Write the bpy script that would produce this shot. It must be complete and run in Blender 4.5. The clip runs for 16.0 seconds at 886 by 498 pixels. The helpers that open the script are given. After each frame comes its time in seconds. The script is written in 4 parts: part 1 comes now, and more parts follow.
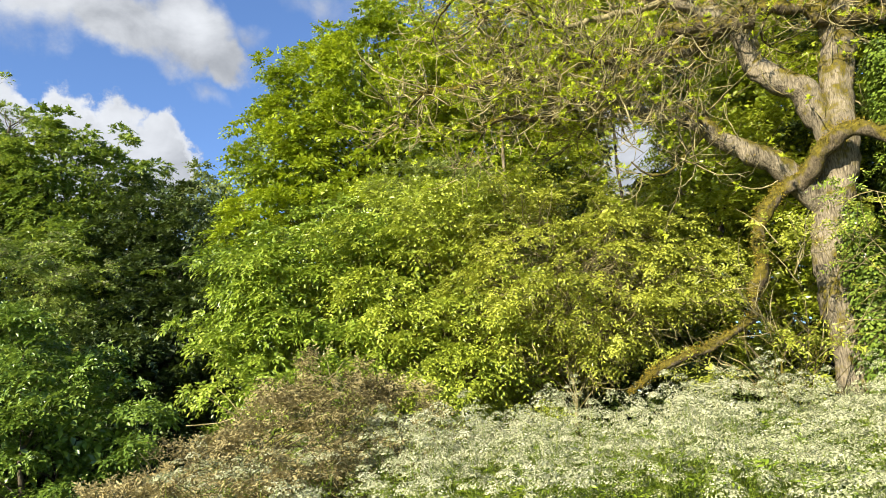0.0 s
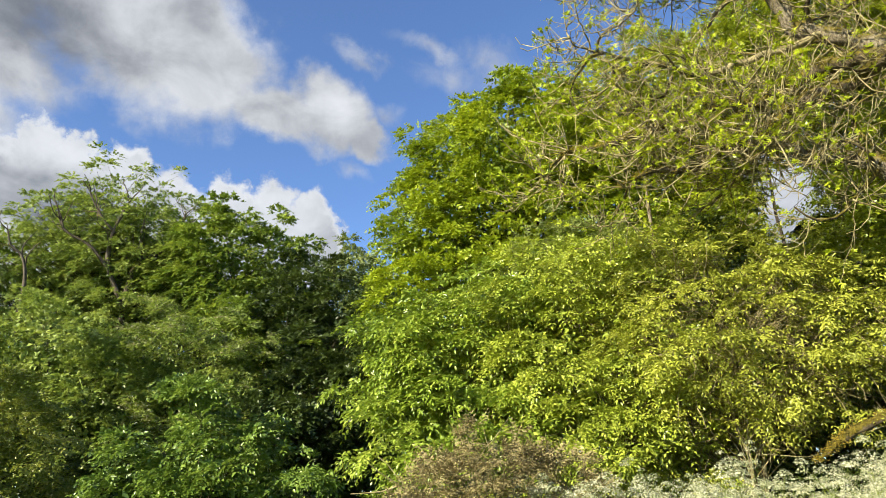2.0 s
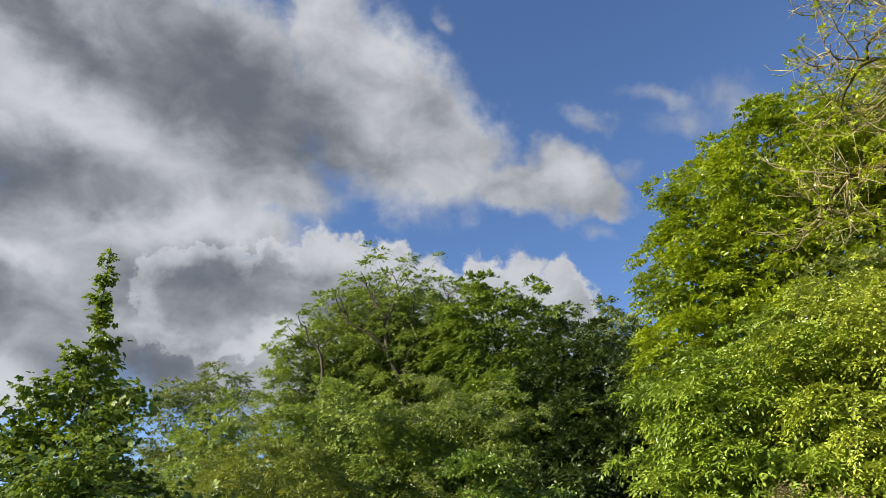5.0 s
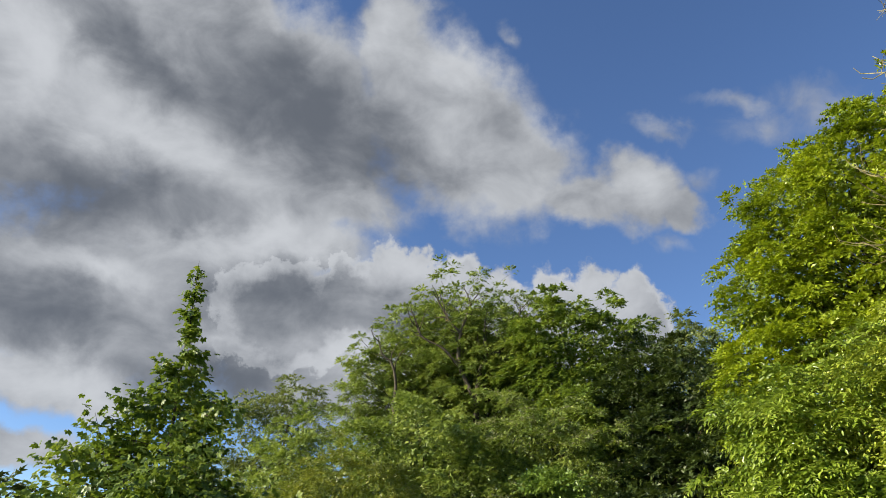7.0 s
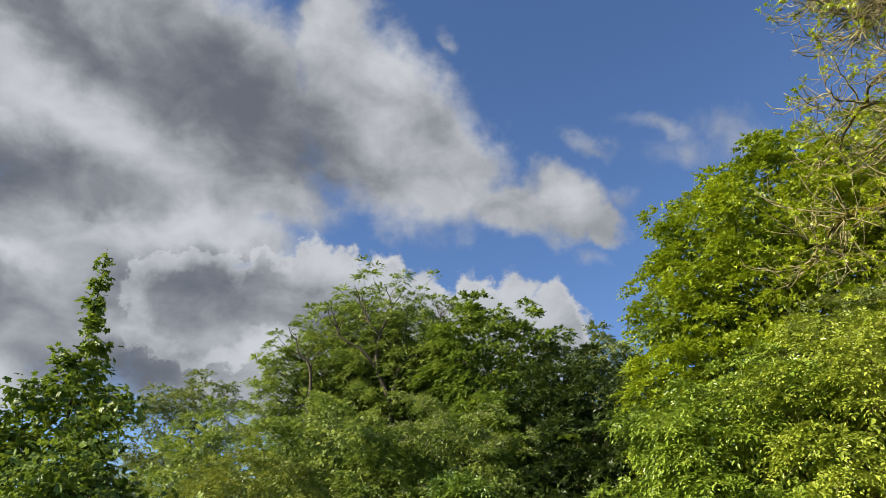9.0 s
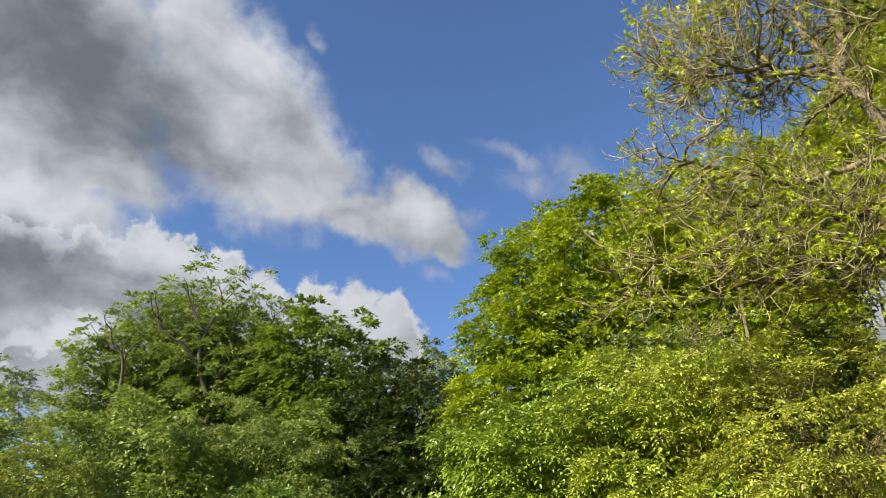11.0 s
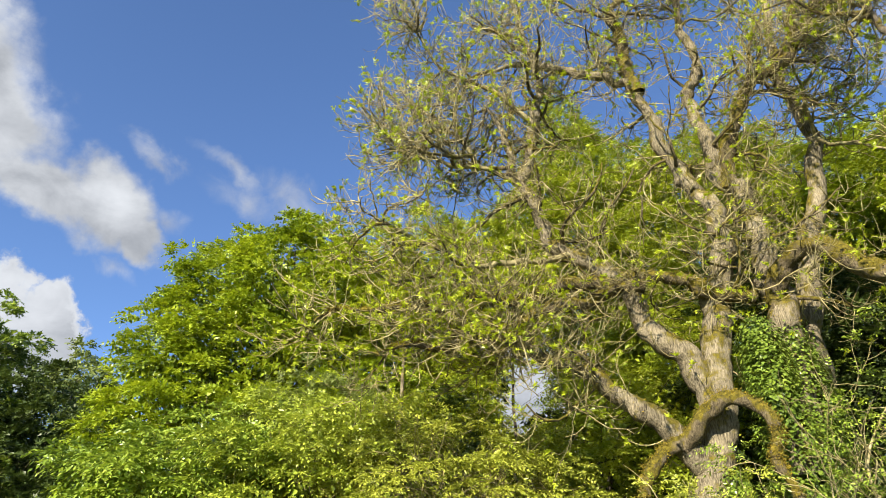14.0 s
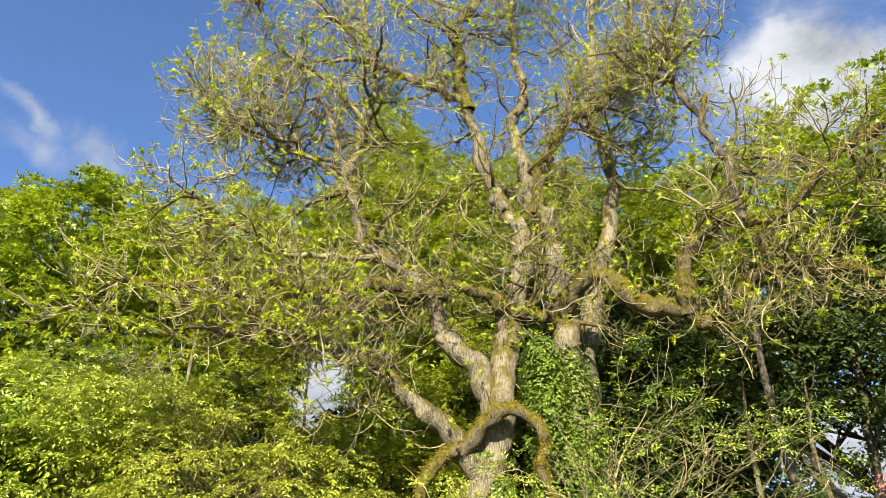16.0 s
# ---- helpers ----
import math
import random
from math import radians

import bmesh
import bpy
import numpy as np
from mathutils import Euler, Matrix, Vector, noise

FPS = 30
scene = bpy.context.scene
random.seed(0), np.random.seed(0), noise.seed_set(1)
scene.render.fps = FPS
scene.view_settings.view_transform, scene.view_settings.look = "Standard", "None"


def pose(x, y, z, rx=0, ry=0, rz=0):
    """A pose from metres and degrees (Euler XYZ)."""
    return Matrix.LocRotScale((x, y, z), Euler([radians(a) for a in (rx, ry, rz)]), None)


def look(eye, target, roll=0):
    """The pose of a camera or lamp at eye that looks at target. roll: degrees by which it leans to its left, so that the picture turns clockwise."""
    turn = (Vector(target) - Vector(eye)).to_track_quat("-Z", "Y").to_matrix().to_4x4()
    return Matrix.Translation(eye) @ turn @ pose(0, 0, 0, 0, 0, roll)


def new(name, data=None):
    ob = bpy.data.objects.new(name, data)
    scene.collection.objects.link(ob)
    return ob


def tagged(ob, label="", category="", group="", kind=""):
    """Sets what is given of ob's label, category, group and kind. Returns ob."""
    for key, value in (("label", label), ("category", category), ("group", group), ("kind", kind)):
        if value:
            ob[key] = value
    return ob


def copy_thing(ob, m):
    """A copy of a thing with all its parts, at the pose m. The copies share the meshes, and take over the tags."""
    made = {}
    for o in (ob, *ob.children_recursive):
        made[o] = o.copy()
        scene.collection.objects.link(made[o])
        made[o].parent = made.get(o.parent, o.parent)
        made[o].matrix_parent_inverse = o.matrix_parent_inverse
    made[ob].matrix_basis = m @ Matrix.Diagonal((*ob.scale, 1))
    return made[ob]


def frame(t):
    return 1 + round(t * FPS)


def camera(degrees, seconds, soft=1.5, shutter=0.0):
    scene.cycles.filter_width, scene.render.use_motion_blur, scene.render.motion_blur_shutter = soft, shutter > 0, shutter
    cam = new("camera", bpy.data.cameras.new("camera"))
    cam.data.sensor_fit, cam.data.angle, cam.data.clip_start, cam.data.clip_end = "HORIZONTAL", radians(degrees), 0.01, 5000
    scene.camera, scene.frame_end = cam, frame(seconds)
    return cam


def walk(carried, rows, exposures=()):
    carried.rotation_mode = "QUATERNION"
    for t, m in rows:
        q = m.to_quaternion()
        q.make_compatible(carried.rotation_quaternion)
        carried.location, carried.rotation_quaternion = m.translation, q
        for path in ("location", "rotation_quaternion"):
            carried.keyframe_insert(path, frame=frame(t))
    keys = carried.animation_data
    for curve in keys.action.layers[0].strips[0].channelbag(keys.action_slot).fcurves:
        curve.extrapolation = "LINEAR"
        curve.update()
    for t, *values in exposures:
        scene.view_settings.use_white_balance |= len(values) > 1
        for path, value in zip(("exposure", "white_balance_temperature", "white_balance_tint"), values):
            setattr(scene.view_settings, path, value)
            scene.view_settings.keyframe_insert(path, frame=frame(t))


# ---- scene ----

# ---------------------------------------------------------------- camera
cam = camera(64.9, 16.0, soft=0.8)
# held at arm's length and swung round: seconds; heading to the left of +y, tilt upwards, lean (degrees); the eye's place (metres)
PATH = [
    (0, -22.12, 14.60, -2.76, 0.118, 0.011, 1.492), (0.5, -19.20, 15.85, -2.51, 0.091, 0.036, 1.502),
    (1, -16.25, 17.22, -2.28, 0.063, 0.056, 1.510), (1.5, -13.40, 18.69, -2.10, 0.030, 0.068, 1.516),
    (2, -10.38, 20.17, -2.05, -0.007, 0.074, 1.527), (2.5, -7.24, 21.50, -2.20, -0.049, 0.076, 1.547),
    (3, -3.42, 22.85, -2.43, -0.086, 0.076, 1.565), (3.5, 0.65, 24.05, -2.45, -0.119, 0.079, 1.573),
    (4, 4.61, 24.96, -2.20, -0.148, 0.083, 1.574), (4.5, 8.31, 25.61, -1.55, -0.175, 0.090, 1.570),
    (5, 11.56, 26.09, -0.71, -0.198, 0.090, 1.565), (5.2, 12.74, 26.23, -0.36, -0.203, 0.089, 1.564),
    (5.7, 15.43, 26.62, 0.40, -0.228, 0.079, 1.562), (6.2, 17.16, 26.90, 1.01, -0.258, 0.055, 1.564),
    (6.7, 17.95, 27.08, 1.46, -0.284, 0.031, 1.568), (7.3, 17.69, 27.16, 1.80, -0.298, 0.016, 1.573),
    (7.5, 17.39, 27.16, 1.92, -0.298, 0.016, 1.575), (8, 15.90, 27.27, 1.97, -0.298, 0.014, 1.580),
    (8.5, 13.68, 27.41, 1.97, -0.281, 0.023, 1.591), (9, 11.06, 27.52, 1.86, -0.238, 0.045, 1.606),
    (9.5, 8.04, 27.67, 1.72, -0.182, 0.071, 1.624), (10, 4.63, 27.89, 1.61, -0.130, 0.092, 1.640),
    (10.5, 0.84, 28.22, 1.58, -0.095, 0.099, 1.653), (11, -3.13, 28.62, 1.62, -0.074, 0.095, 1.662),
    (11.5, -7.32, 29.14, 1.82, -0.034, 0.090, 1.676), (12, -11.79, 29.75, 1.99, 0.014, 0.076, 1.688),
    (12.5, -16.50, 30.32, 1.90, 0.060, 0.047, 1.696), (13, -21.31, 30.93, 1.77, 0.100, 0.005, 1.702),
    (13.5, -26.13, 31.38, 1.42, 0.130, -0.033, 1.712), (14, -30.86, 31.85, 1.14, 0.150, -0.056, 1.718),
    (14.5, -35.32, 32.19, 0.91, 0.171, -0.071, 1.721), (15, -39.65, 32.25, 0.65, 0.197, -0.088, 1.725),
    (15.5, -43.92, 32.13, 0.30, 0.228, -0.102, 1.726), (16, -48.29, 31.73, -0.12, 0.266, -0.120, 1.726),
]


def bearing(az, el=0.0):
    a, e = radians(az), radians(el)
    return Vector((-math.sin(a) * math.cos(e), math.cos(a) * math.cos(e), math.sin(e)))


walk(cam, [(t, look(eye, Vector(eye) + 2 * bearing(yaw, pitch), roll)) for t, yaw, pitch, roll, *eye in PATH],
     exposures=[(0, 1.58), (2, 1.5), (3.5, 1.32), (5, 1.08), (8, 1.0), (10.5, 1.16), (12.5, 1.42), (14, 1.52), (16, 1.64)])

# ---------------------------------------------------------------- sky and sun
SUN_AZ, SUN_EL = 121.0, 26.0
sun = new("sun", bpy.data.lights.new("sun", "SUN"))
sun.data.energy, sun.data.angle, sun.data.color = 5.0, radians(0.6), (1.0, 0.90, 0.70)
sun.matrix_world = look((0, 0, 60), Vector((0, 0, 60)) - bearing(SUN_AZ, SUN_EL))

SKY_STRENGTH, CLOUD_WHITE, CLOUD_GREY = 0.080, (0.305, 0.315, 0.33), (0.068, 0.075, 0.087)
# clouds: heading, height, half width, half height, slope (all degrees)
CLOUDS = [
    (52, 37, 17, 12, 0), (55, 31, 10, 6, 0), (42, 42, 12, 6, 20), (37, 30, 12, 8, 0), (31, 38, 9, 6.5, 30), (17.5, 37, 12.5, 6.6, 24), (24, 43, 4.6, 5.0, 0), (11, 33.6, 6, 4.6, 15), (40, 34, 17, 9, 15),
    (-0.4, 31.0, 4.8, 3.3, -4), (5.0, 30.2, 4.0, 2.2, 0), (-4.2, 29.6, 2.6, 1.8, 20), (39, 27, 14, 5.5, -5), (29, 32, 7, 4.5, 20), (33, 25.6, 9, 2.6, -8),
    (22, 20.8, 6.4, 4.9, 0), (14, 19.6, 8, 4.8, 0), (33, 20, 14, 6.5, 0), (46, 20, 16, 7, 0), (20, 17, 22, 5, 0), (46, 13.6, 9, 2.2, 0), (52, 9, 12, 1.6, 0),
    (-84, 39.5, 9, 4.0, 20), (-37, 19, 9, 7, 0), (-79, 13, 6, 6, 0), (62, 54, 22, 9, 0),
]
# crisp heaped heads along the top of the lower bank
HEADS = [(31.5, 20.8, 6.5, 5.3, 0), (26.5, 22.2, 3.4, 4.0, 0), (23.0, 22.6, 3.8, 5.1, 0), (19.8, 23.0, 2.4, 4.2, 0), (16.2, 22.6, 2.7, 4.4, 0), (12.8, 22.0, 2.8, 4.2, 0), (8.2, 21.8, 2.6, 4.2, 0), (4.6, 21.2, 3.2, 4.3, 0), (1.0, 20.8, 3.0, 4.2, 0)]
# heavy grey undersides within the bank, and its sunlit parts
DARKS = [(33, 37.2, 16, 5.0, 18), (25, 35, 9, 4.0, 20), (49, 27.5, 16, 4.2, -8), (49, 18.2, 9, 3.4, -4), (31, 21.8, 10, 3.6, -5), (36, 16, 9, 3.0, 0), (48, 38, 8, 3.0, 15), (20, 22, 6, 2.6, 0), (64, 49, 14, 5, 0)]
LIGHTS = [(45, 32.2, 12, 2.6, 8), (15, 41.6, 8.5, 2.5, 24), (8, 37.2, 5, 2.0, 40), (-0.5, 31.2, 4, 2.4, 0), (34, 26.3, 11, 2.0, -8), (46, 13.6, 8, 2.2, 0), (21.5, 26.2, 7, 2.4, 0), (12, 24.8, 8, 2.4, 0), (3, 23.4, 7, 3.0, 0),
          (55, 35.5, 6, 3.6, 10), (34, 45, 5, 3.0, 20), (25, 44, 4, 3.4, 0), (46.5, 21.8, 5, 1.3, 0), (37, 18.6, 4, 1.3, 0), (-80, 40, 7, 4, 20)]
# thin high streaks
WISPS = [(-15.6, 35.2, 3.6, 2.6, 20), (-9.6, 36.2, 5.0, 1.0, 22), (-11.5, 34.4, 4.5, 1.5, 8), (-3.4, 36.0, 3.4, 0.9, 14), (-6.2, 31.6, 2.4, 1.3, 10), (-77, 40, 9, 5, 20), (-86, 43, 8, 4, 20), (-2.6, 26.8, 1.8, 1.2, 0), (11.4, 43.9, 1.5, 1.0, 40)]


def make_world():
    world = bpy.data.worlds.new("sky")
    scene.world = world
    world.use_nodes = True
    nt = world.node_tree
    nt.nodes.clear()
    N, K = nt.nodes.new, nt.links.new

    def val(op, a, b=None, c=None, clamp=False):
        n = N("ShaderNodeMath")
        n.operation, n.use_clamp = op, clamp
        for i, v in enumerate((a, b, c)):
            if v is None:
                continue
            if isinstance(v, (int, float)):
                n.inputs[i].default_value = v
            else:
                K(v, n.inputs[i])
        return n.outputs[0]

    out, mix = N("ShaderNodeOutputWorld"), N("ShaderNodeMixShader")
    bg_sky, bg_cloud = N("ShaderNodeBackground"), N("ShaderNodeBackground")
    sky = N("ShaderNodeTexSky")
    sky.sky_type, sky.sun_disc = "NISHITA", False
    sky.sun_elevation, sky.sun_rotation = radians(SUN_EL), radians(-SUN_AZ)
    sky.air_density, sky.dust_density, sky.ozone_density = 0.8, 0.2, 3.0
    deep = N("ShaderNodeHueSaturation")
    deep.inputs["Hue"].default_value, deep.inputs["Saturation"].default_value, deep.inputs["Value"].default_value = 0.505, 1.07, 1.14
    K(sky.outputs[0], deep.inputs["Color"]), K(deep.outputs[0], bg_sky.inputs[0])
    bg_sky.inputs[1].default_value = SKY_STRENGTH
    tc, sep = N("ShaderNodeTexCoord"), N("ShaderNodeSeparateXYZ")
    K(tc.outputs["Generated"], sep.inputs[0])
    az = val("MULTIPLY", val("ARCTAN2", val("MULTIPLY", sep.outputs[0], -1), sep.outputs[1]), 180 / math.pi)
    el = val("MULTIPLY", val("ARCSINE", sep.outputs[2]), 180 / math.pi)

    def fbm(scale, detail, rough, warp=0.0, layered=1.0):
        n = N("ShaderNodeTexNoise")
        n.inputs["Scale"].default_value, n.inputs["Detail"].default_value = scale, detail
        n.inputs["Roughness"].default_value, n.inputs["Distortion"].default_value = rough, warp
        flat = N("ShaderNodeMapping")
        flat.inputs["Scale"].default_value = (1, 1, layered)
        K(tc.outputs["Generated"], flat.inputs[0]), K(flat.outputs[0], n.inputs["Vector"])
        return n.outputs[0]

    def push(src, amount, scale, detail, rough):
        n = N("ShaderNodeTexNoise")
        n.inputs["Scale"].default_value, n.inputs["Detail"].default_value, n.inputs["Roughness"].default_value = scale, detail, rough
        K(tc.outputs["Generated"], n.inputs["Vector"])
        s = N("ShaderNodeSeparateColor")
        K(n.outputs["Color"], s.inputs[0])
        return [val("MULTIPLY_ADD", val("SUBTRACT", s.outputs[k], 0.5), amount[k], src[k]) for k in (0, 1)]

    wa, we = push((az, el), (8.0, 6.0), 9.0, 8, 0.56)

    puffs = push((az, el), (5.0, 5.0), 26.0, 6, 0.6)

    def lens(a0, e0, ra, re, slope, lift=0.0, at=(wa, we)):
        c, s = math.cos(radians(slope)), math.sin(radians(slope))
        u, v = val("SUBTRACT", at[0], a0), val("SUBTRACT", at[1], e0)
        p = val("MULTIPLY_ADD", v, s / ra, val("MULTIPLY", u, c / ra))
        q = val("MULTIPLY_ADD", v, c / re, val("MULTIPLY_ADD", u, -s / re, lift))
        return val("SUBTRACT", 1.0, val("SQRT", val("MULTIPLY_ADD", p, p, val("MULTIPLY", q, q))))

    field = None
    for row in CLOUDS:
        one = lens(*row)
        field = one if field is None else val("SMOOTH_MAX", field, one, 0.2)

    def heap(rows):
        total = None
        for row in rows:
            one = val("MAXIMUM", val("ADD", lens(*row), 0.25), 0.0)
            total = one if total is None else val("SMOOTH_MAX", total, one, 0.35)
        return total

    low, lit = heap(DARKS), heap(LIGHTS)
    wide = val("MULTIPLY_ADD", fbm(1.6, 4, 0.5), 3.0, -1.9)
    behind = val("MULTIPLY", val("SUBTRACT", val("ABSOLUTE", az), 75.0), 0.06, clamp=True)
    wide = val("SUBTRACT", val("ADD", wide, behind), 1.0)
    field = val("MAXIMUM", field, wide)
    fine = val("MULTIPLY", val("SUBTRACT", fbm(24, 8, 0.58), 0.5), 0.62)
    d = val("ADD", field, fine)

    def step(v, lo, hi):
        n = N("ShaderNodeMapRange")
        n.interpolation_type = "SMOOTHSTEP"
        n.inputs["From Min"].default_value, n.inputs["From Max"].default_value = lo, hi
        K(v, n.inputs[0])
        return n

    heads = None
    for row in HEADS:
        one = lens(*row, at=puffs)
        heads = one if heads is None else val("MAXIMUM", heads, one)
    alpha = val("MAXIMUM", step(d, -0.20, 0.36).outputs[0], step(heads, -0.05, 0.20).outputs[0])
    rim = val("SUBTRACT", step(heads, 0.0, 0.10).outputs[0], step(heads, 0.16, 0.55).outputs[0])
    lit = val("MAXIMUM", lit, val("MULTIPLY", rim, 0.95))
    billow = val("MULTIPLY", val("SUBTRACT", fbm(11, 8, 0.56, 0.3, 1.5), 0.5), 1.5)
    shade = val("ADD", val("MULTIPLY_ADD", low, 0.85, 0.30), val("MULTIPLY_ADD", lit, -0.55, billow))
    grey = step(shade, -0.40, 1.25).outputs[0]
    wisp = None
    for row in WISPS:
        one = lens(*row)
        wisp = one if wisp is None else val("MAXIMUM", wisp, one)
    wisp = val("MULTIPLY", step(val("ADD", wisp, val("MULTIPLY", val("SUBTRACT", fbm(16, 8, 0.6, 1.0), 0.5), 1.6)), -0.1, 1.3).outputs[0], 0.62)
    tone = N("ShaderNodeMix")
    tone.data_type = "RGBA"
    K(grey, tone.inputs["Factor"])
    tone.inputs["A"].default_value, tone.inputs["B"].default_value = (*CLOUD_WHITE, 1), (*CLOUD_GREY, 1)
    tone_out = [o for o in tone.outputs if o.type == "RGBA"][0]
    for i in tone.inputs:
        if i.type == "RGBA":
            i.default_value = (*CLOUD_WHITE, 1) if i.name == "A" else (*CLOUD_GREY, 1)
    K(tone_out, bg_cloud.inputs[0])
    bg_cloud.inputs[1].default_value = 1.0
    K(val("MULTIPLY", val("MAXIMUM", alpha, wisp), 0.97), mix.inputs[0])
    K(bg_sky.outputs[0], mix.inputs[1]), K(bg_cloud.outputs[0], mix.inputs[2])
    K(mix.outputs[0], out.inputs[0])
    world.cycles.sampling_method, world.cycles.sample_map_resolution = "MANUAL", 512


make_world()


# ---------------------------------------------------------------- materials
def material(name):
    m = bpy.data.materials.new(name)
    m.use_nodes = True
    nt = m.node_tree
    nt.nodes.clear()
    return m, nt, nt.nodes.new, nt.links.new


def ramp(N, K, fac, stops):
    r = N("ShaderNodeValToRGB")
    while len(r.color_ramp.elements) < len(stops):
        r.color_ramp.elements.new(0.5)
    for e, (p, c) in zip(r.color_ramp.elements, stops):
        e.position, e.color = p, (*c, 1)
    K(fac, r.inputs[0])
    return r.outputs[0]


def noise_of(N, K, scale, detail=4, rough=0.55, vec=None):
    n = N("ShaderNodeTexNoise")
    n.inputs["Scale"].default_value, n.inputs["Detail"].default_value, n.inputs["Roughness"].default_value = scale, detail, rough
    if vec is None:
        tc = N("ShaderNodeTexCoord")
        vec = tc.outputs["Object"]
    K(vec, n.inputs["Vector"])
    return n.outputs[0]


def math_of(N, K, op, a, b):
    n = N("ShaderNodeMath")
    n.operation = op
    for i, v in enumerate((a, b)):
        if isinstance(v, (int, float)):
            n.inputs[i].default_value = v
        else:
            K(v, n.inputs[i])
    return n.outputs[0]


def leaf_material(name, dark, mid, light, through_light=0.38, gloss=0.34, patch=0.6):
    """Thin leaves: each leaf its own tint, broad patches of older and younger growth, light shining through."""
    m, nt, N, K = material(name)
    geo = N("ShaderNodeNewGeometry")
    rnd = geo.outputs["Random Per Island"]
    broad = noise_of(N, K, patch, 3)
    f = math_of(N, K, "ADD", math_of(N, K, "MULTIPLY", math_of(N, K, "ADD", rnd, 0.15), 0.42), math_of(N, K, "MULTIPLY", math_of(N, K, "SUBTRACT", broad, 0.27), 1.0))
    col = ramp(N, K, f, [(0.17, dark), (0.53, mid), (0.95, light)])
    p, t, mix, out = N("ShaderNodeBsdfPrincipled"), N("ShaderNodeBsdfTranslucent"), N("ShaderNodeMixShader"), N("ShaderNodeOutputMaterial")
    K(col, p.inputs["Base Color"])
    p.inputs["Roughness"].default_value, p.inputs["Specular IOR Level"].default_value = gloss, 0.45
    warm = N("ShaderNodeHueSaturation")
    warm.inputs["Hue"].default_value, warm.inputs["Saturation"].default_value, warm.inputs["Value"].default_value = 0.49, 1.03, 1.35
    K(col, warm.inputs["Color"])
    K(warm.outputs[0], t.inputs[0])
    mix.inputs[0].default_value = 0.7 * through_light
    K(p.outputs[0], mix.inputs[1]), K(t.outputs[0], mix.inputs[2]), K(mix.outputs[0], out.inputs[0])
    return m


def bark_material(name, dark, light, moss=0.0, grain=(9, 9, 1.6), bump=0.6):
    """Furrowed bark with lichen patches, and moss on upper faces."""
    m, nt, N, K = material(name)
    tc, mp = N("ShaderNodeTexCoord"), N("ShaderNodeMapping")
    K(tc.outputs["Object"], mp.inputs[0])
    mp.inputs["Scale"].default_value = grain
    fur = noise_of(N, K, 1.6, 6, 0.65, mp.outputs[0])
    pat = noise_of(N, K, 2.2, 4, 0.6)
    f = math_of(N, K, "ADD", math_of(N, K, "MULTIPLY", fur, 1.0), math_of(N, K, "MULTIPLY", math_of(N, K, "SUBTRACT", pat, 0.5), 0.5))
    col = ramp(N, K, f, [(0.32, dark), (0.52, tuple((a + b) / 2 for a, b in zip(dark, light))), (0.7, light)])
    p, out = N("ShaderNodeBsdfPrincipled"), N("ShaderNodeOutputMaterial")
    if moss:
        geo, sep, mx = N("ShaderNodeNewGeometry"), N("ShaderNodeSeparateXYZ"), N("ShaderNodeMix")
        K(geo.outputs["Normal"], sep.inputs[0])
        mp2 = noise_of(N, K, 3.5, 5, 0.6)
        a = math_of(N, K, "ADD", math_of(N, K, "MULTIPLY", sep.outputs[2], 0.55), math_of(N, K, "MULTIPLY", math_of(N, K, "SUBTRACT", mp2, 0.5), 2.4))
        a = math_of(N, K, "MULTIPLY", math_of(N, K, "ADD", a, moss - 0.5), 3.0)
        a.node.use_clamp = True
        green = ramp(N, K, noise_of(N, K, 14, 5, 0.6), [(0.3, (0.035, 0.030, 0.005)), (0.55, (0.11, 0.09, 0.011)), (0.75, (0.21, 0.165, 0.02))])
        mx.data_type = "RGBA"
        K(a, mx.inputs[0])
        ins = [i for i in mx.inputs if i.type == "RGBA"]
        K(col, ins[0]), K(green, ins[1])
        col = [o for o in mx.outputs if o.type == "RGBA"][0]
    K(col, p.inputs["Base Color"])
    p.inputs["Roughness"].default_value = 0.9
    p.inputs["Specular IOR Level"].default_value = 0.2
    b = N("ShaderNodeBump")
    b.inputs["Strength"].default_value, b.inputs["Distance"].default_value = bump, 0.05
    K(fur, b.inputs["Height"]), K(b.outputs[0], p.inputs["Normal"])
    K(p.outputs[0], out.inputs[0])
    return m


LEAF_LIME = leaf_material("lime_green_leaf", (0.11, 0.15, 0.016), (0.32, 0.385, 0.042), (0.55, 0.59, 0.11), 0.40, 0.30)
LEAF_OLIVE = leaf_material("olive_green_leaf", (0.12, 0.14, 0.016), (0.32, 0.355, 0.042), (0.53, 0.55, 0.10), 0.42, 0.30)
LEAF_MAPLE = leaf_material("maple_leaf", (0.085, 0.133, 0.009), (0.24, 0.313, 0.017), (0.425, 0.475, 0.038), 0.41)
LEAF_SYCAMORE = leaf_material("sycamore_leaf", (0.06, 0.105, 0.014), (0.145, 0.215, 0.026), (0.31, 0.37, 0.05), 0.45, 0.42)
LEAF_FRESH = leaf_material("fresh_green_leaf", (0.11, 0.155, 0.010), (0.25, 0.305, 0.022), (0.42, 0.45, 0.05), 0.40)
LEAF_GREEN = leaf_material("mid_green_leaf", (0.075, 0.12, 0.020), (0.205, 0.275, 0.045), (0.40, 0.46, 0.11), 0.40, 0.5)
# green darkened beyond the leaf's own tone: shade put into the colour
LEAF_SHADE = leaf_material("shade_dark_leaf", (0.025, 0.045, 0.008), (0.048, 0.075, 0.012), (0.085, 0.12, 0.02), 0.28, 0.5)
